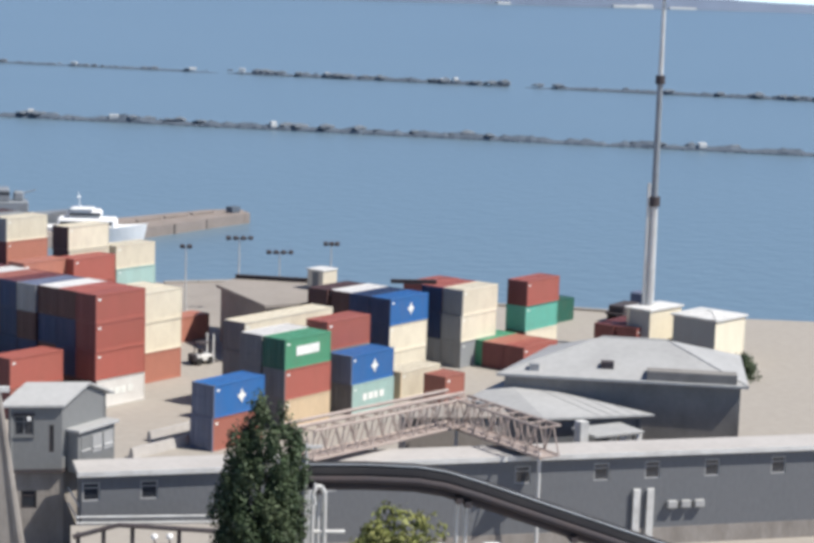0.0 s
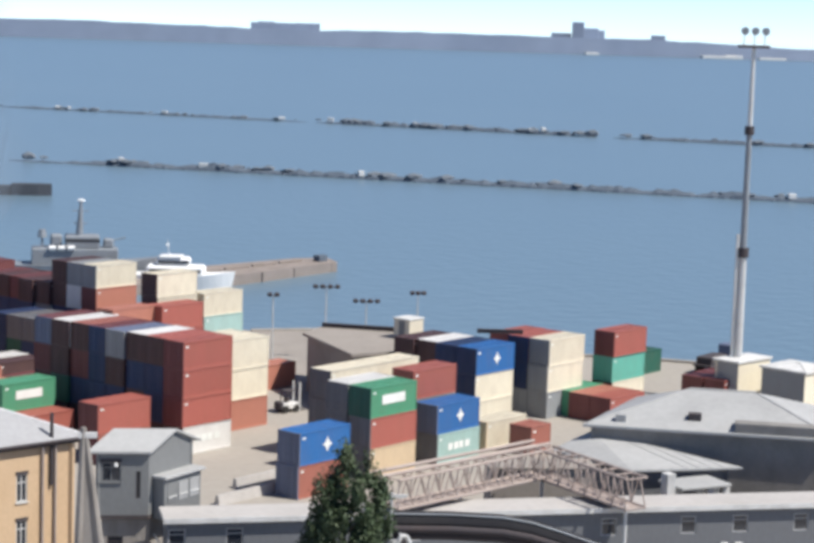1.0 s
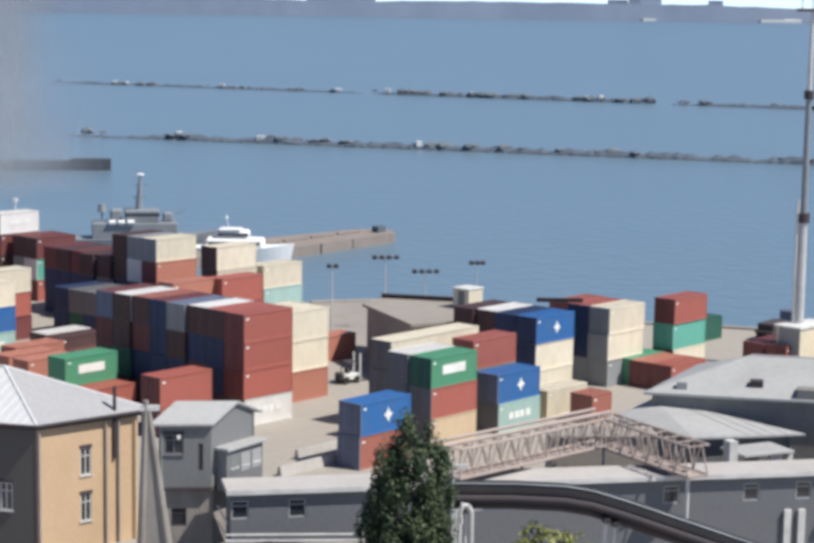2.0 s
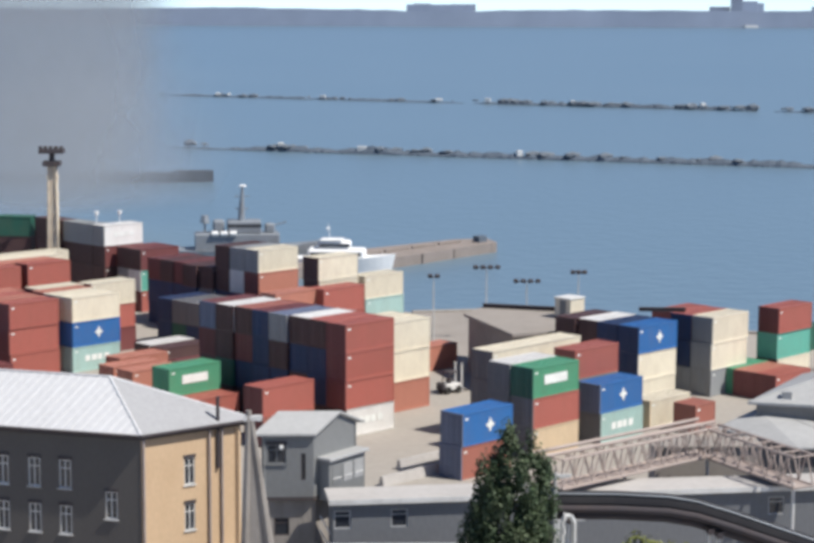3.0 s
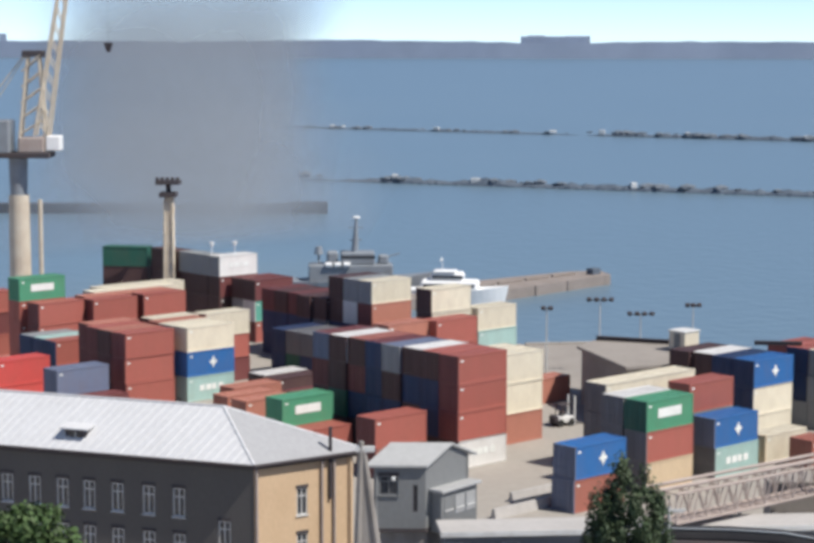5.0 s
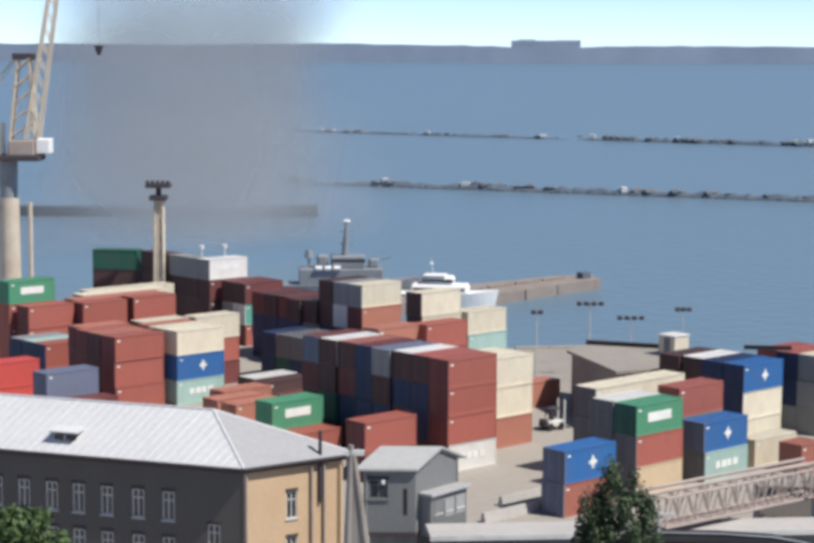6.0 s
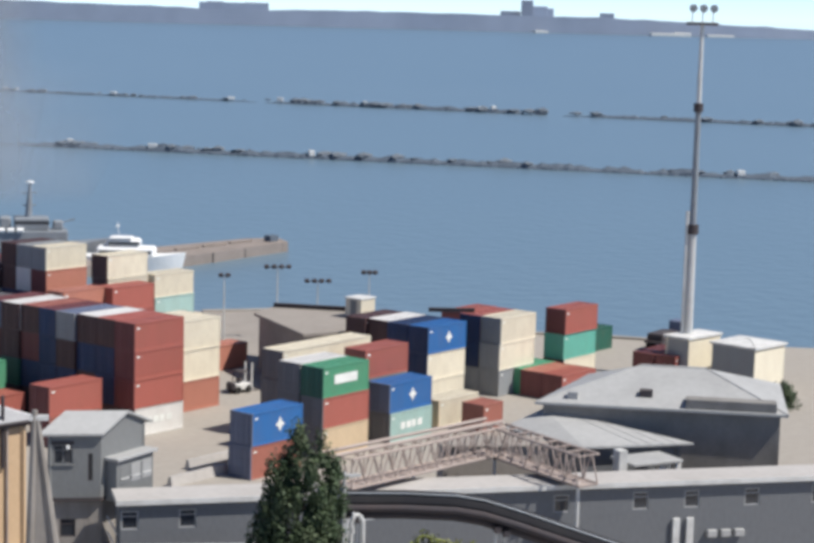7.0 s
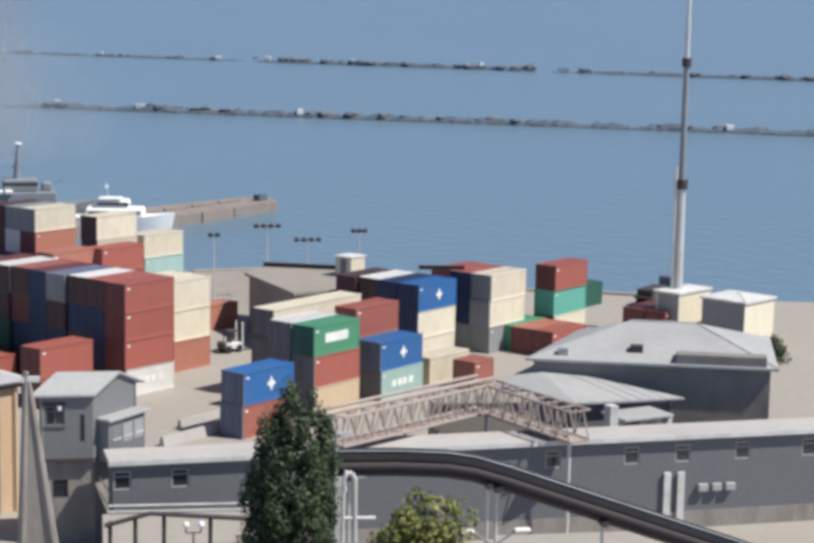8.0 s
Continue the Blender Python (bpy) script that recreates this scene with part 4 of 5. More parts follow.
part("dormer_roof", solid([(-1.1, -0.35, 1.1), (1.1, -0.35, 1.1), (1.1, 3.0, 1.45), (-1.1, 3.0, 1.45), (-1.1, -0.35, 1.2), (1.1, -0.35, 1.2), (1.1, 3.0, 1.55), (-1.1, 3.0, 1.55)],
     [(0, 3, 2, 1), (4, 5, 6, 7), (0, 1, 5, 4), (1, 2, 6, 5), (2, 3, 7, 6), (3, 0, 4, 7)]), M_TIN, dormer)
part("dormer_window", boxes((-0.45, -0.04, 0.2, 0.45, 0.0, 0.9)), M_GLASS, dormer)
part("dormer_frame", boxes((-0.04, -0.08, 0.2, 0.04, -0.04, 0.9), (-0.5, -0.08, 0.14, 0.5, -0.04, 0.2)), M_TRIM, dormer)

# the grey hut on its brick base
hut = thing("control_hut", pose(-0.13, 122.0, 0, 0, 0, 0), "grey clad control hut raised on a narrow base", "hut")
fl, rl = Vector((-3.37, 0)), Vector((2.84, 3.5))
bk = fl + rl
z0, z1 = 5.9, 10.05
o1 = [(2.55, 7.0, 2.85, 8.8)]
wm = facade(hut, fl, (0, 0), z0, z1, 0.2, [(0.35, 8.1, 1.6, 9.4), *o1], M_HUT)
window(hut, wm, (0.35, 8.1, 1.6, 9.4), M_HUT)
window(hut, wm, o1[0], M_DARK, 1, False)
part("lamp", boxes((1.15, -0.16, 9.1, 1.4, 0.0, 9.35), bevel=0.04), M_HULL, hut, "white lamp", at=wm)
facade(hut, (0, 0), rl, z0, z1, 0.2, [], M_HUT)
facade(hut, rl, bk, z0, z1, 0.2, [], M_HUT)
facade(hut, bk, fl, z0, z1, 0.2, [], M_HUT)
part("floor", prism([fl, (0, 0), rl, bk], z0 - 0.25, z0), M_DARK, hut)
ga, gb = rl * 0.5 + Vector((0.35, 0.0)), fl + rl * 0.5 + Vector((-0.35, 0))
ov = Vector((0.3, 0.37)) * 0.75
fa, fb = Vector((0.35, 0)) - ov, fl + Vector((-0.35, 0)) - ov
ra, rb = rl + Vector((0.35, 0)) + ov, bk + Vector((-0.35, 0)) + ov
part("roof", solid([(*fa, z1 - 0.05), (*fb, z1 - 0.05), (*gb, z1 + 1.05), (*ga, z1 + 1.05), (*ra, z1 - 0.05), (*rb, z1 - 0.05),
                    (*fa, z1 + 0.09), (*fb, z1 + 0.09), (*gb, z1 + 1.19), (*ga, z1 + 1.19), (*ra, z1 + 0.09), (*rb, z1 + 0.09)],
     [(0, 3, 2, 1), (3, 4, 5, 2), (6, 7, 8, 9), (9, 8, 11, 10), (0, 1, 7, 6), (4, 10, 11, 5), (0, 6, 9, 3), (3, 9, 10, 4), (1, 2, 8, 7), (2, 5, 11, 8)]), M_SLATE, hut)
part("gable", solid([(0, 0, z1), (*rl, z1), (*(rl * 0.5), z1 + 1.05), (-0.15, 0.12, z1), (rl.x - 0.15, rl.y + 0.12, z1), (rl.x * 0.5 - 0.15, rl.y * 0.5 + 0.12, z1 + 1.05)],
     [(0, 1, 2), (3, 5, 4), (0, 2, 5, 3), (1, 4, 5, 2), (0, 3, 4, 1)]), M_HUT, hut)
bm_ = Matrix.Rotation(math.atan2(rl.y, rl.x), 4, "Z")
bay = part("bay", boxes((0.5, -0.9, 5.6, 4.3, 0, 8.3), bevel=0.03), M_HUT, hut, "projecting glazed bay", at=bm_)
part("bay_roof", boxes((0.3, -1.15, 8.3, 4.5, 0, 8.5), bevel=0.03), M_SLATE, bay)
for k in range(3):
    part("bay_window", boxes((0.8 + 1.15 * k, -0.94, 6.7, 1.75 + 1.15 * k, -0.9, 7.9)), M_HUT if k == 0 else M_SLATE, bay)
    part("blind_box", boxes((0.85 + 1.15 * k, -0.99, 7.0, 1.7 + 1.15 * k, -0.94, 7.08)), M_TRIM, bay)
base_o = [(0.4, 3.2, 1.4, 4.4)]
bw = facade(hut, (-3.0, 0.4), (0.1, 0.4), 0, z0 - 0.25, 0.25, base_o, M_POST, "base_wall")
window(hut, bw, base_o[0], M_DARK, 1, False)
facade(hut, (0.1, 0.4), (2.2, 3.0), 0, z0 - 0.25, 0.25, [], M_POST, "base_wall")
part("stair_rail", rods(((0.4, -1.2, 5.0), (2.2, -2.4, 2.0), 0.05), ((0.4, -1.2, 4.0), (2.2, -2.4, 1.0), 0.05)), M_TRIM, hut)

# the long grey building
grey = thing("office_building", pose(0, 0, 0), "long low grey rendered building with a pale flat roof", "building")
ga, gb = (1.1, 118.6), (66.0, 124.7)
glen = math.hypot(gb[0] - ga[0], gb[1] - ga[1])
gx = [2.7, 6.35, 12.0, 18.0, 24.5, 31.3, 36.9, 40.6, 45.0, 50.0, 56.0, 62.0]
go = [(x - 2.66, 4.65, x - 1.56, 5.85) for x in gx]
gm = facade(grey, ga, gb, 0, 6.35, 0.3, go, M_GREYWALL)
for o in go:
    window(grey, gm, o, M_SLATE, 1, False)
part("roof", boxes((-0.3, -0.3, 6.35, glen + 0.3, 3.0, 6.6), bevel=0.03), M_FLATROOF, grey, at=gm)
part("eave_trim", boxes((-0.3, -0.36, 6.3, glen + 0.3, -0.303, 6.62)), M_TRIM, grey, at=gm)
part("back_wall", boxes((0, 2.6, 0, glen, 2.9, 6.345)), M_GREYWALL, grey, at=gm)
part("end_wall", boxes((0, 0.3, 0, 0.3, 2.6, 6.345)), M_GREYWALL, grey, at=gm)
part("end_wall", boxes((glen - 0.3, 0.3, 0, glen, 2.6, 6.345)), M_GREYWALL, grey, at=gm)
for x in (38.0, 39.0, 40.0):
    part("air_conditioner", boxes((x + 1.6, -0.4, 2.6, x + 2.3, -0.065, 3.1), bevel=0.04), M_SLATE, grey, at=gm)
for x in (37.1, 38.1):
    part("white_pilaster", boxes((x, -0.25, 0, x + 0.5, -0.065, 4.0), bevel=0.02), M_TRIM, grey, at=gm)
part("lower_band", boxes((0, -0.06, 0, glen, -0.003, 1.2)), M_POST, grey, at=gm)

# the truss gallery over the roofs


def truss(o, p, q, z0, z1, panels):
    p, q = Vector((*p, 0)), Vector((*q, 0))
    d = (q - p).normalized()
    s = Vector((-d.y, d.x, 0)) * 0.8
    zl, zh = Vector((0, 0, z0)), Vector((0, 0, z1))
    for k in (-1, 1):
        for z in (zl, zh):
            part("chord", rods((p + s * k + z, q + s * k + z, 0.10), n=6), M_BROWN, o)
        for i in range(panels):
            a, b = p.lerp(q, i / panels) + s * k, p.lerp(q, (i + 1) / panels) + s * k
            lean = (a + zl, b + zh) if i % 2 == 0 else (a + zh, b + zl)
            part("diagonal", rods((*lean, 0.055), n=5), M_BROWN, o)
            if i % 4 == 0:
                part("upright", rods((a + zl, a + zh, 0.05), n=5), M_BROWN, o)
    for i in range(0, panels + 1, 2):
        a = p.lerp(q, i / panels)
        for z in (zh, zl):
            part("cross_tie", rods((a + s + z, a - s + z, 0.05), n=5), M_BROWN, o)
    part("deck", solid([tuple(v + Vector((0, 0, z))) for z in (z0 - 0.12, z0 - 0.02) for v in (p - s, q - s, q + s, p + s)],
         [(0, 3, 2, 1), (4, 5, 6, 7), (0, 1, 5, 4), (1, 2, 6, 5), (2, 3, 7, 6), (3, 0, 4, 7)]), M_BROWN, o)


gallery = thing("truss_gallery", pose(0, 0, 0), "brownish steel truss pipe gallery bending over the roofs", "gallery")
truss(gallery, (15.2, 119.4), (27.1, 128.7), 7.1, 9.0, 22)
truss(gallery, (27.1, 128.7), (31.4, 119.4), 7.0, 9.0, 14)
part("pipe", rods(((13.6, 119.7, 9.2), (26.6, 129.9, 9.2), 0.13), n=10), M_BROWN, gallery, "faded pipe along the top")
part("pipe", rods(((14.2, 118.9, 9.15), (27.6, 129.2, 9.15), 0.14), n=10), M_BROWN, gallery)
for x, y in ((27.0, 128.4), (20.5, 123.7), (30.9, 120.0), (15.6, 119.8)):
    part("support_post", rods(((x, y, 0), (x, y, 7.05), 0.12), n=8), M_TRIM, gallery)

# the dark pipe conveyor
line = thing("pipe_conveyor", pose(0, 0, 0), "dark sheathed pipe conveyor on thin posts", "conveyor")


def swept(points, r, flat, material, name, label=""):
    bm = bmesh.new()
    rings = []
    for i, p in enumerate(points):
        a = Vector(points[max(0, i - 1)])
        b = Vector(points[min(len(points) - 1, i + 1)])
        d = (b - a).normalized()
        up = Vector((0, 0, 1)) - d * d.z
        up.normalize()
        sd = d.cross(up)
        rings.append([bm.verts.new(Vector(p) + up * (r * flat * math.sin(t)) + sd * (r * math.cos(t))) for t in (k * math.tau / 12 for k in range(12))])
    for s, t in zip(rings, rings[1:]):
        for k in range(12):
            bm.faces.new((s[k], s[(k + 1) % 12], t[(k + 1) % 12], t[k]))
    bm.faces.new(rings[0][::-1])
    bm.faces.new(rings[-1])
    return part(name, bm, material, line, label)


run = [(11.6, 90, 13.95), (14.5, 90, 13.9), (17.0, 90, 13.75), (18.4, 90, 13.5), (20.0, 90, 13.0), (24, 90, 11.6), (28, 90, 10.2), (32, 90, 8.8), (38, 90, 6.6), (44, 90, 4.4)]
swept(run, 0.60, 0.78, M_BELT, "sheath", "dark sheathing")
swept([(x, y - 0.45, z + 0.42) for x, y, z in run], 0.05, 1.0, M_SHIP, "top_rail")
swept([(x, y - 0.5, z - 0.30) for x, y, z in run], 0.20, 1.0, M_DARK, "lower_pipe")
swept([(x, y + 0.2, z - 0.75) for x, y, z in run], 0.26, 1.0, M_DARK, "return_pipe")
for x, z in ((19.1, 12.9), (19.55, 12.7), (12.2, 13.5), (25.0, 10.8), (31.0, 8.7), (37.0, 6.5)):
    part("trestle_post", rods(((x, 90, 0), (x, 90, z - 0.35), 0.09), n=8), M_MAST, line)
    part("saddle", boxes((x - 0.15, 89.4, z - 0.6, x + 0.15, 90.6, z - 0.3)), M_DARK, line)

# pole with insulators, expansion loop, rail and rack
pole = thing("utility_pole", pose(11.3, 88, 0), "thin pale utility pole beside the conveyor", "pole")
part("shaft", rods(((0, 0, 0), (0, 0, 15.8), 0.11, 0.07)), M_MAST, pole)
part("crossarm", boxes((-0.1, -0.06, 15.55, 0.75, 0.06, 15.7)), M_TRIM, pole)
for z in (12.6, 13.3):
    part("bracket", rods(((0, 0, z), (0.45, 0, z + 0.25), 0.05)), M_MAST, pole)
    part("insulator", rods(((0.45, 0, z + 0.2), (0.45, 0, z + 0.55), 0.09, 0.05)), M_TRIM, pole)
loop = thing("pipe_loop", pose(12.0, 88.5, 0), "pale insulated pipe expansion loop near the conveyor", "pipe")
for x in (-0.28, 0.28):
    part("riser", rods(((x * 1.4, 0, 0), (x, 0, 13.2), 0.13, 0.12), n=10), M_MAST, loop)
part("bend", rods(((-0.30, 0, 13.2), (-0.12, 0, 13.55), 0.12), ((-0.12, 0, 13.55), (0.12, 0, 13.55), 0.12), ((0.12, 0, 13.55), (0.30, 0, 13.2), 0.12), n=10), M_MAST, loop)
part("platform", rods(((-1.4, 0, 11.35), (1.3, 0, 11.3), 0.10), n=8), M_TRIM, loop)

rack = thing("pipe_rack", pose(0, 0, 0), "dark pipe rack with a pale handrail on posts", "pipe rack")
part("pipe", rods(((0.5, 105, 6.4), (3.0, 105, 7.05), 0.14), ((3.0, 105, 7.05), (9.5, 105, 6.5), 0.14), n=10), M_DARK, rack)
for z in (6.9, 7.25):
    part("handrail", rods(((0.7, 106, z), (9.5, 106, z - 0.05), 0.06)), M_TRIM, rack)
for x in (0.8, 2.2, 3.8, 6.4, 9.2):
    part("post", rods(((x, 105.2, 0), (x, 105.2, 6.6 if x < 2 or x > 6 else 6.9), 0.12)), M_DARK, rack)
shed = thing("low_shed", pose(0, 0, 0), "low shed with a pale dusty flat roof", "shed", "low sheds before the grey building")
part("wall_block", boxes((0.6, 106.8, 0, 9.8, 113.2, 4.4)), M_GREYWALL, shed)
part("roof", boxes((0.4, 106.6, 4.4, 10.0, 113.5, 4.6), bevel=0.02), M_CONCRETE, shed)
shed2 = thing("low_shed", pose(0, 0, 0), "low shed with a pale dusty flat roof", "shed", "low sheds before the grey building")
part("wall_block", boxes((23.0, 95, 0, 31.2, 105.3, 4.8)), M_GREYWALL, shed2)
part("roof", boxes((22.8, 94.8, 4.8, 31.4, 105.6, 5.0), bevel=0.02), M_CONCRETE, shed2)
brick = thing("lean_to", pose(0, 0, 0), "dark brown lean-to building under the truss gallery", "building")
part("wall_block", boxes((23.8, 130.6, 0, 31.2, 133.4, 7.0)), M_WARE, brick)
part("roof", boxes((23.6, 130.4, 7.0, 31.4, 133.6, 7.15), bevel=0.02), M_WARE, brick)
globe = thing("globe_lamp", pose(5.4, 104.2, 0), "garden lamp post with two white globes", "lamp post")
part("post", rods(((0, 0, 0), (0, 0, 6.1), 0.07, 0.05)), M_DARK, globe)
part("arm", rods(((-0.42, 0, 6.1), (0.42, 0, 6.1), 0.04)), M_DARK, globe)
for x in (-0.42, 0.42):
    part("stem", rods(((x, 0, 6.1), (x, 0, 6.4), 0.04)), M_DARK, globe)
    bm = bmesh.new()
    bmesh.ops.create_icosphere(bm, subdivisions=2, radius=0.2, matrix=Matrix.Translation((x, 0, 6.55)))
    part("globe", bm, M_HULL, globe, smooth=True)
street = thing("street_lamp", pose(18.4, 85, 0), "grey street lamp with two bent arms", "street lamp")
part("pole", rods(((0, 0, 0), (0, 0, 10.9), 0.12, 0.08)), M_SHIP, street)
for q in (-1, 1):
    part("arm", rods(((0, 0, 10.8), (q * 1.0, 0, 11.5), 0.06)), M_SHIP, street)
    part("lamp_head", boxes((q * 1.35 - 0.4, -0.15, 11.45, q * 1.35 + 0.4, 0.15, 11.65), bevel=0.06), M_HULL, street)
for x, y, z, h in ((-24.5, 241.2, 10.4, 1.7), (-27.5, 242.1, 10.4, 1.5)):
    dish = thing("antenna", pose(x, y, z), "small white antenna standing on a container", "antenna", "antennas on the containers")
    part("stand", rods(((0, 0, 0), (0, 0, h), 0.06)), M_HULL, dish)
    part("radome", rods(((0, 0, h - 0.5), (0, 0, h), 0.22, 0.32), n=10), M_HULL, dish)

# the old concrete pole pair
apole = thing("concrete_pole", pose(-4.0, 110, 0), "old weathered concrete A-frame power pole", "pole")
part("leg", rods(((-0.35, 0, 0), (0.12, 0, 14.2), 0.34, 0.17), n=8), M_POST, apole)
part("strut", rods(((2.1, 0, 0), (0.25, 0, 13.7), 0.36, 0.17), n=8), M_POST, apole)
part("web", solid([(-0.3, -0.09, 0), (2.05, -0.09, 0), (0.28, -0.09, 13.4), (0.08, -0.09, 13.4), (-0.3, 0.09, 0), (2.05, 0.09, 0), (0.28, 0.09, 13.4), (0.08, 0.09, 13.4)],
     [(0, 1, 2, 3), (4, 7, 6, 5), (0, 4, 5, 1), (1, 5, 6, 2), (2, 6, 7, 3), (3, 7, 4, 0)]), M_POST, apole)
part("cap_bracket", boxes((-0.2, -0.15, 13.6, 0.9, 0.15, 13.9)), M_TRIM, apole)

# hip-roofed buildings beyond


def hip_house(name, label, plan4, h, ridge_z, over, wall_mat, roof_mat, openings=(), shade_end_mat=None):
    o = thing(name, pose(0, 0, 0), label, "building")
    pts = [Vector(p) for p in plan4]
    c = sum(pts, Vector((0, 0))) / 4
    for k in range(4):
        # the first wall can take a darker material in place of its shade
        m = facade(o, pts[k], pts[(k + 1) % 4], 0, h, 0.3, list(openings) if k == 0 else [], shade_end_mat if shade_end_mat and k == 0 else wall_mat)
        if k == 0:
            for w in openings:
                window(o, m, w, M_TRIM, 1, False)
    big = [p + (p - c).normalized() * over * 1.4 for p in pts]
    a, b = (pts[0] + pts[3]) / 2, (pts[1] + pts[2]) / 2
    half = (pts[3] - pts[0]).length * 0.45
    d = (b - a).normalized()
    r0, r1 = a + d * min(half, (b - a).length * 0.45), b - d * min(half, (b - a).length * 0.45)
    lo = [(*p, h) for p in big]
    hi = [(*p, h + 0.2) for p in big]
    part("roof", solid(lo + hi + [(*r0, ridge_z), (*r1, ridge_z)],
         [(0, 3, 2, 1), (0, 1, 5, 4), (1, 2, 6, 5), (2, 3, 7, 6), (3, 0, 4, 7), (4, 5, 9, 8), (5, 6, 9), (6, 7, 8, 9), (7, 4, 8)]), roof_mat, o)
    part("ridge_cap", rods((Vector((*r0, ridge_z)), Vector((*r1, ridge_z)), 0.10), (Vector((*big[0], h + 0.2)), Vector((*r0, ridge_z)), 0.07), (Vector((*big[1], h + 0.2)), Vector((*r1, ridge_z)), 0.07), n=6), roof_mat, o)
    return o


big_house = hip_house("brick_building", "dark-walled building under a wide pale hip roof", [(33.3, 141.1), (50.5, 136.0), (54.0, 147.5), (40.0, 151.5)], 7.9, 10.2, 0.5, M_BRICKWALL, M_SLATE)
part("skylight", boxes((-0.5, -0.4, 0, 0.5, 0.4, 0.55), bevel=0.04), M_DARK, big_house, "dark roof hatch", at=pose(41.2, 140.3, 8.6, 0, 0, -16))
part("roof_vent", boxes((-0.4, -0.3, 0, 0.4, 0.3, 0.8), bevel=0.04), M_SLATE, big_house, at=pose(35.6, 141.0, 8.1, 0, 0, -16))
part("parapet", boxes((0, 0, 0, 6.8, 1.4, 1.0), bevel=0.03), M_BRICKWALL, big_house, at=pose(43.6, 137.75, 7.9, 0, 0, -16.5))
annex = thing("annex", pose(0, 0, 0), "low grey annex with one sloping sheet roof", "building")
ax = [Vector(p) for p in ((30.6, 140.1), (34.9, 134.5), (42.6, 135.4), (33.8, 141.9))]
for k in range(4):
    facade(annex, ax[k], ax[(k + 1) % 4], 0, 5.95, 0.3, [], M_GREYWALL)
ae = ((30.1, 140.4, 6.1), (34.8, 133.9, 6.0), (43.5, 135.0, 6.0), (33.7, 142.4, 7.15))
part("roof", solid([(x, y, z) for x, y, z in ae] + [(x, y, z + 0.14) for x, y, z in ae],
     [(0, 1, 3), (1, 2, 3), (4, 7, 5), (5, 7, 6), (0, 4, 5, 1), (1, 5, 6, 2), (2, 6, 7, 3), (3, 7, 4, 0)]), M_SLATE, annex, "pale weathered sheet roof")
part("gable", solid([(30.6, 140.1, 5.9), (42.6, 135.4, 5.9), (33.8, 141.9, 5.9), (33.8, 141.9, 7.0)], [(0, 1, 2), (0, 2, 3), (2, 1, 3), (1, 0, 3)]), M_GREYWALL, annex)
for k in range(9):
    f = (k + 0.5) / 9
    a, b = Vector(ae[1]).lerp(Vector(ae[2]), f), Vector(ae[0]).lerp(Vector(ae[3]), f) if f < 0.4 else Vector(ae[3]).lerp(Vector(ae[2]), (f - 0.4) / 0.6)
    if (a - b).length > 1:
        part("roof_seam", rods((a + Vector((0, 0, 0.15)), b + Vector((0, 0, 0.15)), 0.03), n=4), M_SLATE, annex)
porch = thing("porch", pose(36.6, 130.6, 0, 0, 0, 20), "small pale porch with columns and a flat canopy", "porch")
part("pier_wall", boxes((0, 0, 0, 0.7, 0.8, 6.6)), M_TRIM, porch)
part("canopy", boxes((1.0, -0.4, 5.4, 5.4, 2.6, 5.6), bevel=0.03), M_SLATE, porch)
for x in (3.6, 5.0):
    part("column", boxes((x, 0, 0, x + 0.55, 0.5, 5.4)), M_TRIM, porch)
part("side_wall", boxes((0.7, 0.9, 0, 5.4, 1.2, 4.6)), M_GREYWALL, porch)

# grey on the left ends of both offices is shade painted over cream
shack = hip_house("harbour_office", "small cream harbour building, its end coloured grey as shade, pale roof", [(58.2, 191.8), (60.0, 189.5), (64.5, 192.9), (62.7, 195.2)], 4.4, 4.8, 0.2, STEEL["cream"], M_TRIM, shade_end_mat=STEEL["grey"])
shack2 = hip_house("harbour_office", "small cream harbour building with a pale roof", [(61.9, 187.6), (65.1, 183.6), (69.5, 187.0), (66.1, 191.2)], 4.4, 4.9, 0.2, STEEL["cream"], M_TRIM, shade_end_mat=STEEL["grey"])

# ---- trees ----


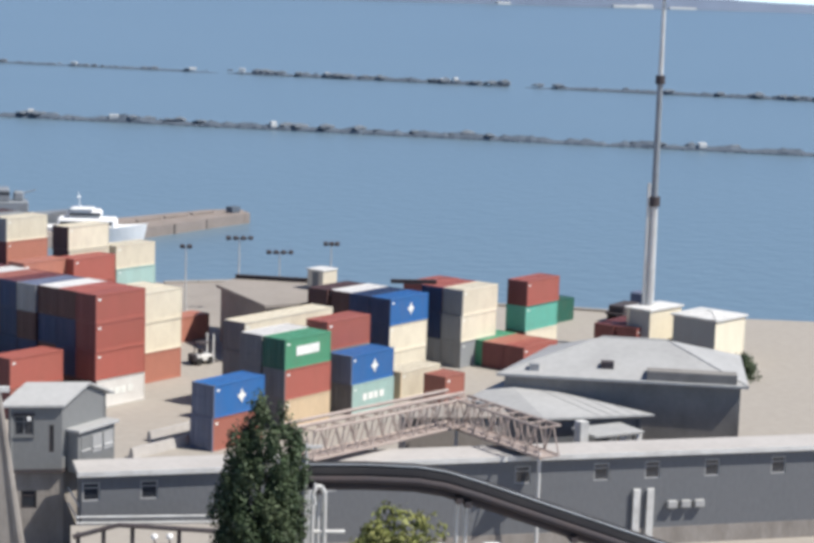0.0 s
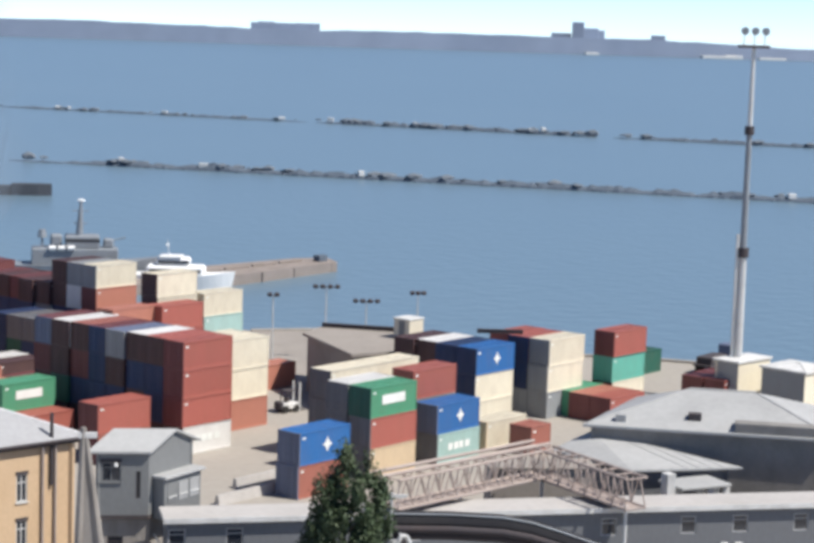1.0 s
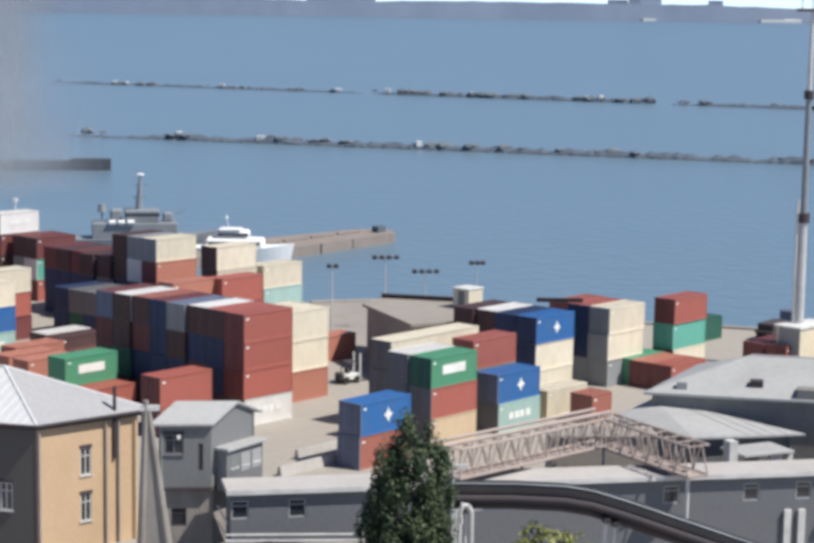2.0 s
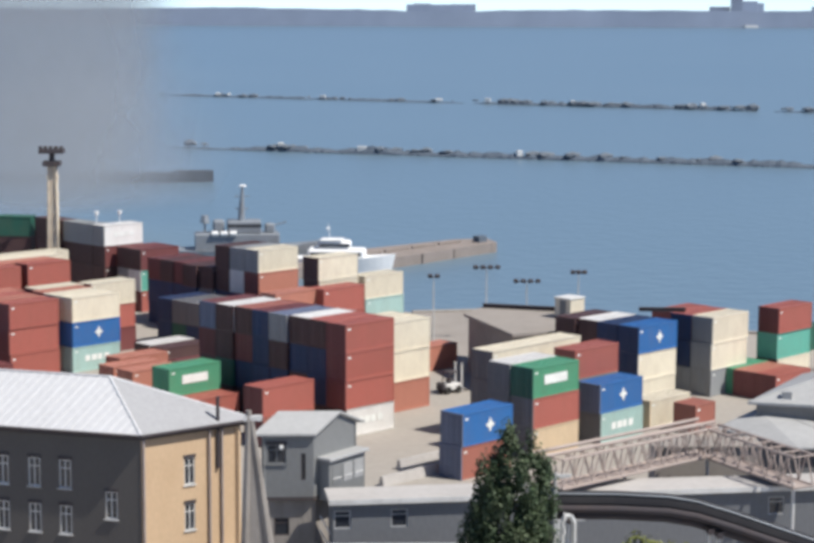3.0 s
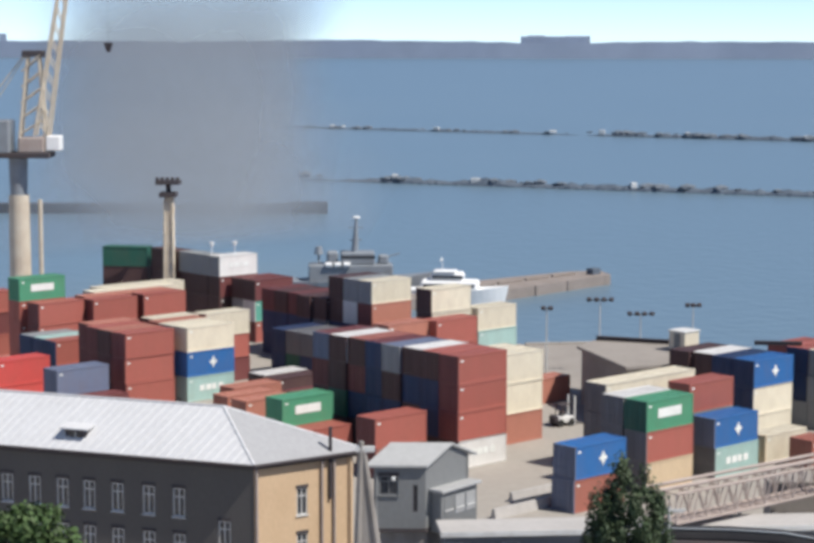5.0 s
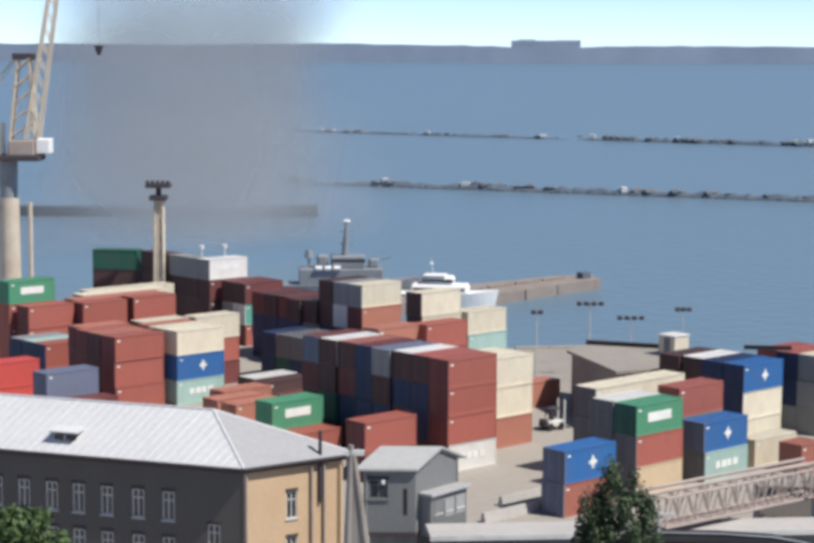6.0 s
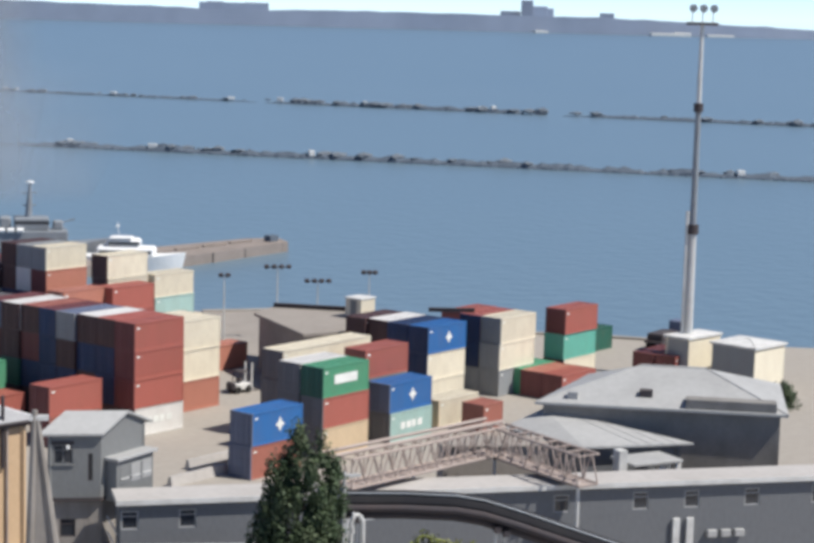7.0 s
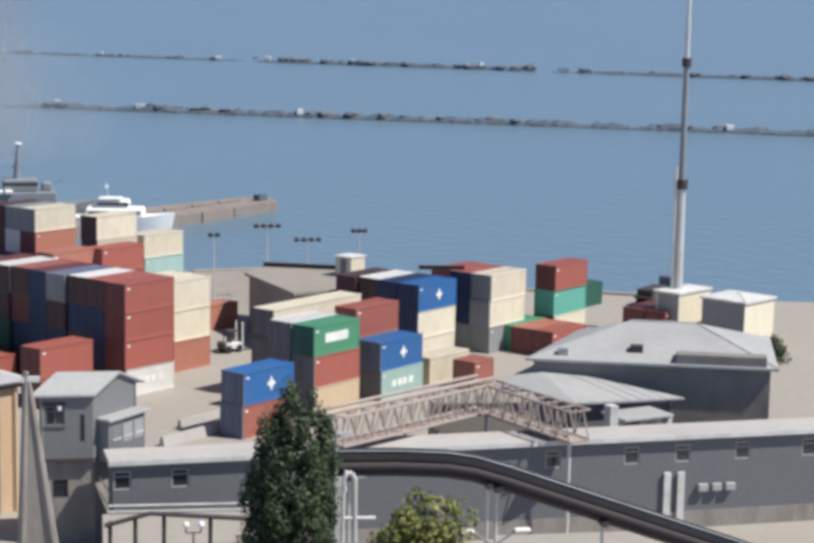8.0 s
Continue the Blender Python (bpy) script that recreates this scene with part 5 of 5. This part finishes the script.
def tree(name, x, y, h, label, material, shape, clump, leaves, size, seed, spires=()):
    """A trunk, limbs and a crown of many small leaves in clumps. shape: height 0..1 to the crown's radius."""
    rng = random.Random(seed)
    o = thing(name, pose(x, y, 0), label, "tree")
    bm = bmesh.new()
    rod(bm, (0, 0, 0), (0.1, 0, h * 0.5), 0.30, 0.20, 10)
    rod(bm, (0.1, 0, h * 0.5), (0, 0.05, h * 0.93), 0.20, 0.05, 8)
    centres = []
    for k in range(clump):
        f = rng.random() ** 0.9
        r = shape(f)
        a = rng.random() * math.tau
        rr = r * math.sqrt(rng.random()) * 0.92
        c = Vector((rr * math.cos(a), rr * math.sin(a), h * (0.12 + 0.86 * f)))
        puff = rng.uniform(0.45, 0.85)
        if spires:
            sx, sy, top, sr = spires[k % len(spires)]
            z = 2.0 + (top - 2.0) * rng.random() ** 0.75
            rr = sr * min(1.0, 0.16 + 0.5 * (top - z)) * math.sqrt(rng.random())
            lean = min(1.0, z / top + 0.25)
            c = Vector((sx * lean + rr * math.cos(a), sy * lean + rr * math.sin(a), z))
            puff = rng.uniform(0.22, 0.48)
        centres.append((c, puff))
        if k % 6 == 0:
            rod(bm, (0, 0, c.z - 0.8 - 0.3 * r), c, 0.06, 0.02, 5)
    part("trunk", bm, M_BARK, o)
    verts, faces = [], []
    for k in range(leaves):
        c, cr = centres[k % len(centres)]
        v = Vector((rng.gauss(0, 1), rng.gauss(0, 1), rng.gauss(0, 1))).normalized() * cr * rng.uniform(0.55, 1.1) * Vector((1, 1, 1.25)).length / 1.9
        if spires:
            v.z *= 1.8
        p = c + v
        nrm = (v.normalized() + Vector((rng.gauss(0, 0.5), rng.gauss(0, 0.5), rng.gauss(0.3, 0.5)))).normalized()
        t = nrm.orthogonal().normalized()
        t = Matrix.Rotation(rng.random() * math.tau, 3, nrm) @ t
        b = nrm.cross(t)
        s = size * rng.uniform(0.6, 1.3)
        i = len(verts)
        verts += [p - t * s, p + b * s * 0.55, p + t * s, p - b * s * 0.55]
        faces.append((i, i + 1, i + 2, i + 3))
    me = bpy.data.meshes.new("crown")
    me.from_pydata([tuple(v) for v in verts], [], faces)
    me.materials.append(material)
    tagged(part("crown", me, None, o), "dense small leaves", kind="stuff")
    return o


# upright limbs of the poplar: where each stands, how high it reaches, how wide it is
SPIRES = ((-0.05, 0.0, 18.5, 0.85), (1.05, 0.1, 18.2, 0.72), (-1.05, -0.3, 16.9, 0.85), (1.75, 0.5, 17.0, 0.55), (0.5, -0.9, 17.2, 0.9), (-0.5, 0.9, 17.0, 0.9), (-1.35, 0.5, 15.2, 0.75), (0.9, -0.6, 15.4, 0.95), (-0.7, -1.0, 15.6, 0.9))


def round_shape(f):
    return 0.3 + 2.3 * math.sqrt(max(0, 1 - (2 * max(0.35, f) - 1.15) ** 2 * 0.9)) if f > 0.35 else 0.6


tree("poplar_tree", 8.75, 85, 18.4, "dark green columnar poplar tree before the grey building", M_POPLAR, lambda f: 1.0, 720, 52000, 0.105, 5, SPIRES)
tree("garden_tree", 14.2, 80, 14.6, "pale yellow-green leafy tree below the conveyor", M_BUSH, round_shape, 200, 15000, 0.15, 8)
for k, (x, y, h) in enumerate(((60.5, 179.0, 2.3), (63.0, 177.5, 1.9), (65.6, 176.2, 2.2))):
    tree("shrub", x, y, h, "dark green shrub before the harbour buildings", M_POPLAR, lambda f: 1.3 * math.sqrt(max(0.0, 1 - f)), 40, 2200, 0.14, 30 + k)
tree("broadleaf_tree", -17.0, 80, 17.8, "green broadleaf tree before the ochre building", M_OAK, round_shape, 240, 18000, 0.17, 12)

# ---- smoke ----


def smoke_mat(name, strength, tone, seed):
    m = bpy.data.materials.new(name)
    m.use_nodes = True
    t, links = m.node_tree.nodes, m.node_tree.links
    t.remove(t["Principled BSDF"])
    out = t["Material Output"]
    co = t.new("ShaderNodeTexCoord")
    sep = t.new("ShaderNodeSeparateXYZ")
    links.new(co.outputs["Generated"], sep.inputs[0])

    def fade(sock, a, b, c, d):
        up, dn, mul = t.new("ShaderNodeMapRange"), t.new("ShaderNodeMapRange"), t.new("ShaderNodeMath")
        up.interpolation_type = dn.interpolation_type = "SMOOTHERSTEP"
        up.inputs[1].default_value, up.inputs[2].default_value = a, b
        dn.inputs[1].default_value, dn.inputs[2].default_value = c, d
        dn.inputs[3].default_value, dn.inputs[4].default_value = 1, 0
        links.new(sock, up.inputs[0])
        links.new(sock, dn.inputs[0])
        mul.operation = "MULTIPLY"
        links.new(up.outputs[0], mul.inputs[0])
        links.new(dn.outputs[0], mul.inputs[1])
        return mul.outputs[0]
    n = t.new("ShaderNodeTexNoise")
    n.noise_dimensions = "4D"
    n.inputs["W"].default_value = seed
    n.inputs["Scale"].default_value, n.inputs["Detail"].default_value, n.inputs["Distortion"].default_value = 0.035, 4, 0.3
    links.new(co.outputs["Object"], n.inputs["Vector"])
    nr = t.new("ShaderNodeMapRange")
    nr.inputs[1].default_value, nr.inputs[2].default_value = 0.25, 0.70
    nr.inputs[3].default_value, nr.inputs[4].default_value = 0.65, 1.0
    links.new(n.outputs["Fac"], nr.inputs[0])
    warp, shift = t.new("ShaderNodeMath"), t.new("ShaderNodeMath")
    warp.operation, warp.inputs[1].default_value, warp.inputs[2].default_value = "MULTIPLY_ADD", 0.5, -0.25
    shift.operation = "ADD"
    links.new(n.outputs["Fac"], warp.inputs[0])
    links.new(warp.outputs[0], shift.inputs[0])
    links.new(sep.outputs["X"], shift.inputs[1])
    edge = fade(sep.outputs["X"], 0.0, 0.12, 0.88, 1.0)
    core = fade(shift.outputs[0], 0.06, 0.36, 0.60, 0.92)
    ab = t.new("ShaderNodeMath")
    ab.operation = "MULTIPLY"
    links.new(edge, ab.inputs[0])
    links.new(core, ab.inputs[1])
    a = ab.outputs[0]
    b = fade(sep.outputs["Z"], 0.0, 0.14, 0.45, 1.0)
    m1, m2, m3 = (t.new("ShaderNodeMath") for _ in range(3))
    for k in (m1, m2, m3):
        k.operation = "MULTIPLY"
    links.new(a, m1.inputs[0])
    links.new(b, m1.inputs[1])
    links.new(m1.outputs[0], m2.inputs[0])
    links.new(nr.outputs[0], m2.inputs[1])
    links.new(m2.outputs[0], m3.inputs[0])
    m3.inputs[1].default_value = strength
    tr, df, mx = t.new("ShaderNodeBsdfTransparent"), t.new("ShaderNodeBsdfDiffuse"), t.new("ShaderNodeMixShader")
    df.inputs["Color"].default_value = (*tone, 1)
    tl, both = t.new("ShaderNodeBsdfTranslucent"), t.new("ShaderNodeMixShader")
    tl.inputs["Color"].default_value = (*tone, 1)
    links.new(df.outputs[0], both.inputs[1])
    links.new(tl.outputs[0], both.inputs[2])
    links.new(m3.outputs[0], mx.inputs[0])
    links.new(tr.outputs[0], mx.inputs[1])
    links.new(both.outputs[0], mx.inputs[2])
    links.new(mx.outputs[0], out.inputs["Surface"])
    return m


def plume(x, y, z0, width, height, strength, tone, seed, lean):
    """A billowing sheet of thin smoke, curled towards its edges."""
    bm = bmesh.new()
    nx, nz = 28, 28
    grid = []
    for j in range(nz + 1):
        row = []
        for i in range(nx + 1):
            a, b = i / nx - 0.5, j / nz
            w = width * (0.65 + 0.35 * b)
            row.append(bm.verts.new((a * w + lean * b * height, 0.6 * a * w + 14 * a * a + 1.0 * noise.noise((a * 3, b * 3, seed)), b * height)))
        grid.append(row)
    for j in range(nz):
        for i in range(nx):
            bm.faces.new((grid[j][i], grid[j][i + 1], grid[j + 1][i + 1], grid[j + 1][i]))
    o = part("puff", bm, smoke_mat("smoke", strength, tone, seed), SMOKE, smooth=True, at=pose(x, y, z0))
    o.visible_shadow = False
    return o


SMOKE = thing("smoke_plume", pose(-50, 340, -2), "drifting column of thin grey smoke over the harbour water", "smoke")
PLUMES = [
    (plume(4, -8, 0, 72, 66, 0.66, (0.385, 0.405, 0.435), 1.0, 0.00), 0.6),
    (plume(10, 8, 1, 68, 70, 0.70, (0.40, 0.425, 0.455), 2.3, -0.05), 0.8),
    (plume(3, 22, 1, 76, 74, 0.62, (0.375, 0.395, 0.425), 3.7, 0.02), 0.65),
    (plume(4, 0, 1, 98, 33, 0.52, (0.53, 0.55, 0.575), 5.1, 0.06), 1.0),
]


def motions():
    for o, speed in PLUMES:
        x, y, z = o.location
        walk(o, [(t, pose(x + 4.2 * speed * (t - 4.5), y, z + 0.12 * (t - 4.5))) for t in (0.0, 2.0, 4.0, 6.0, 8.0)])


motions()
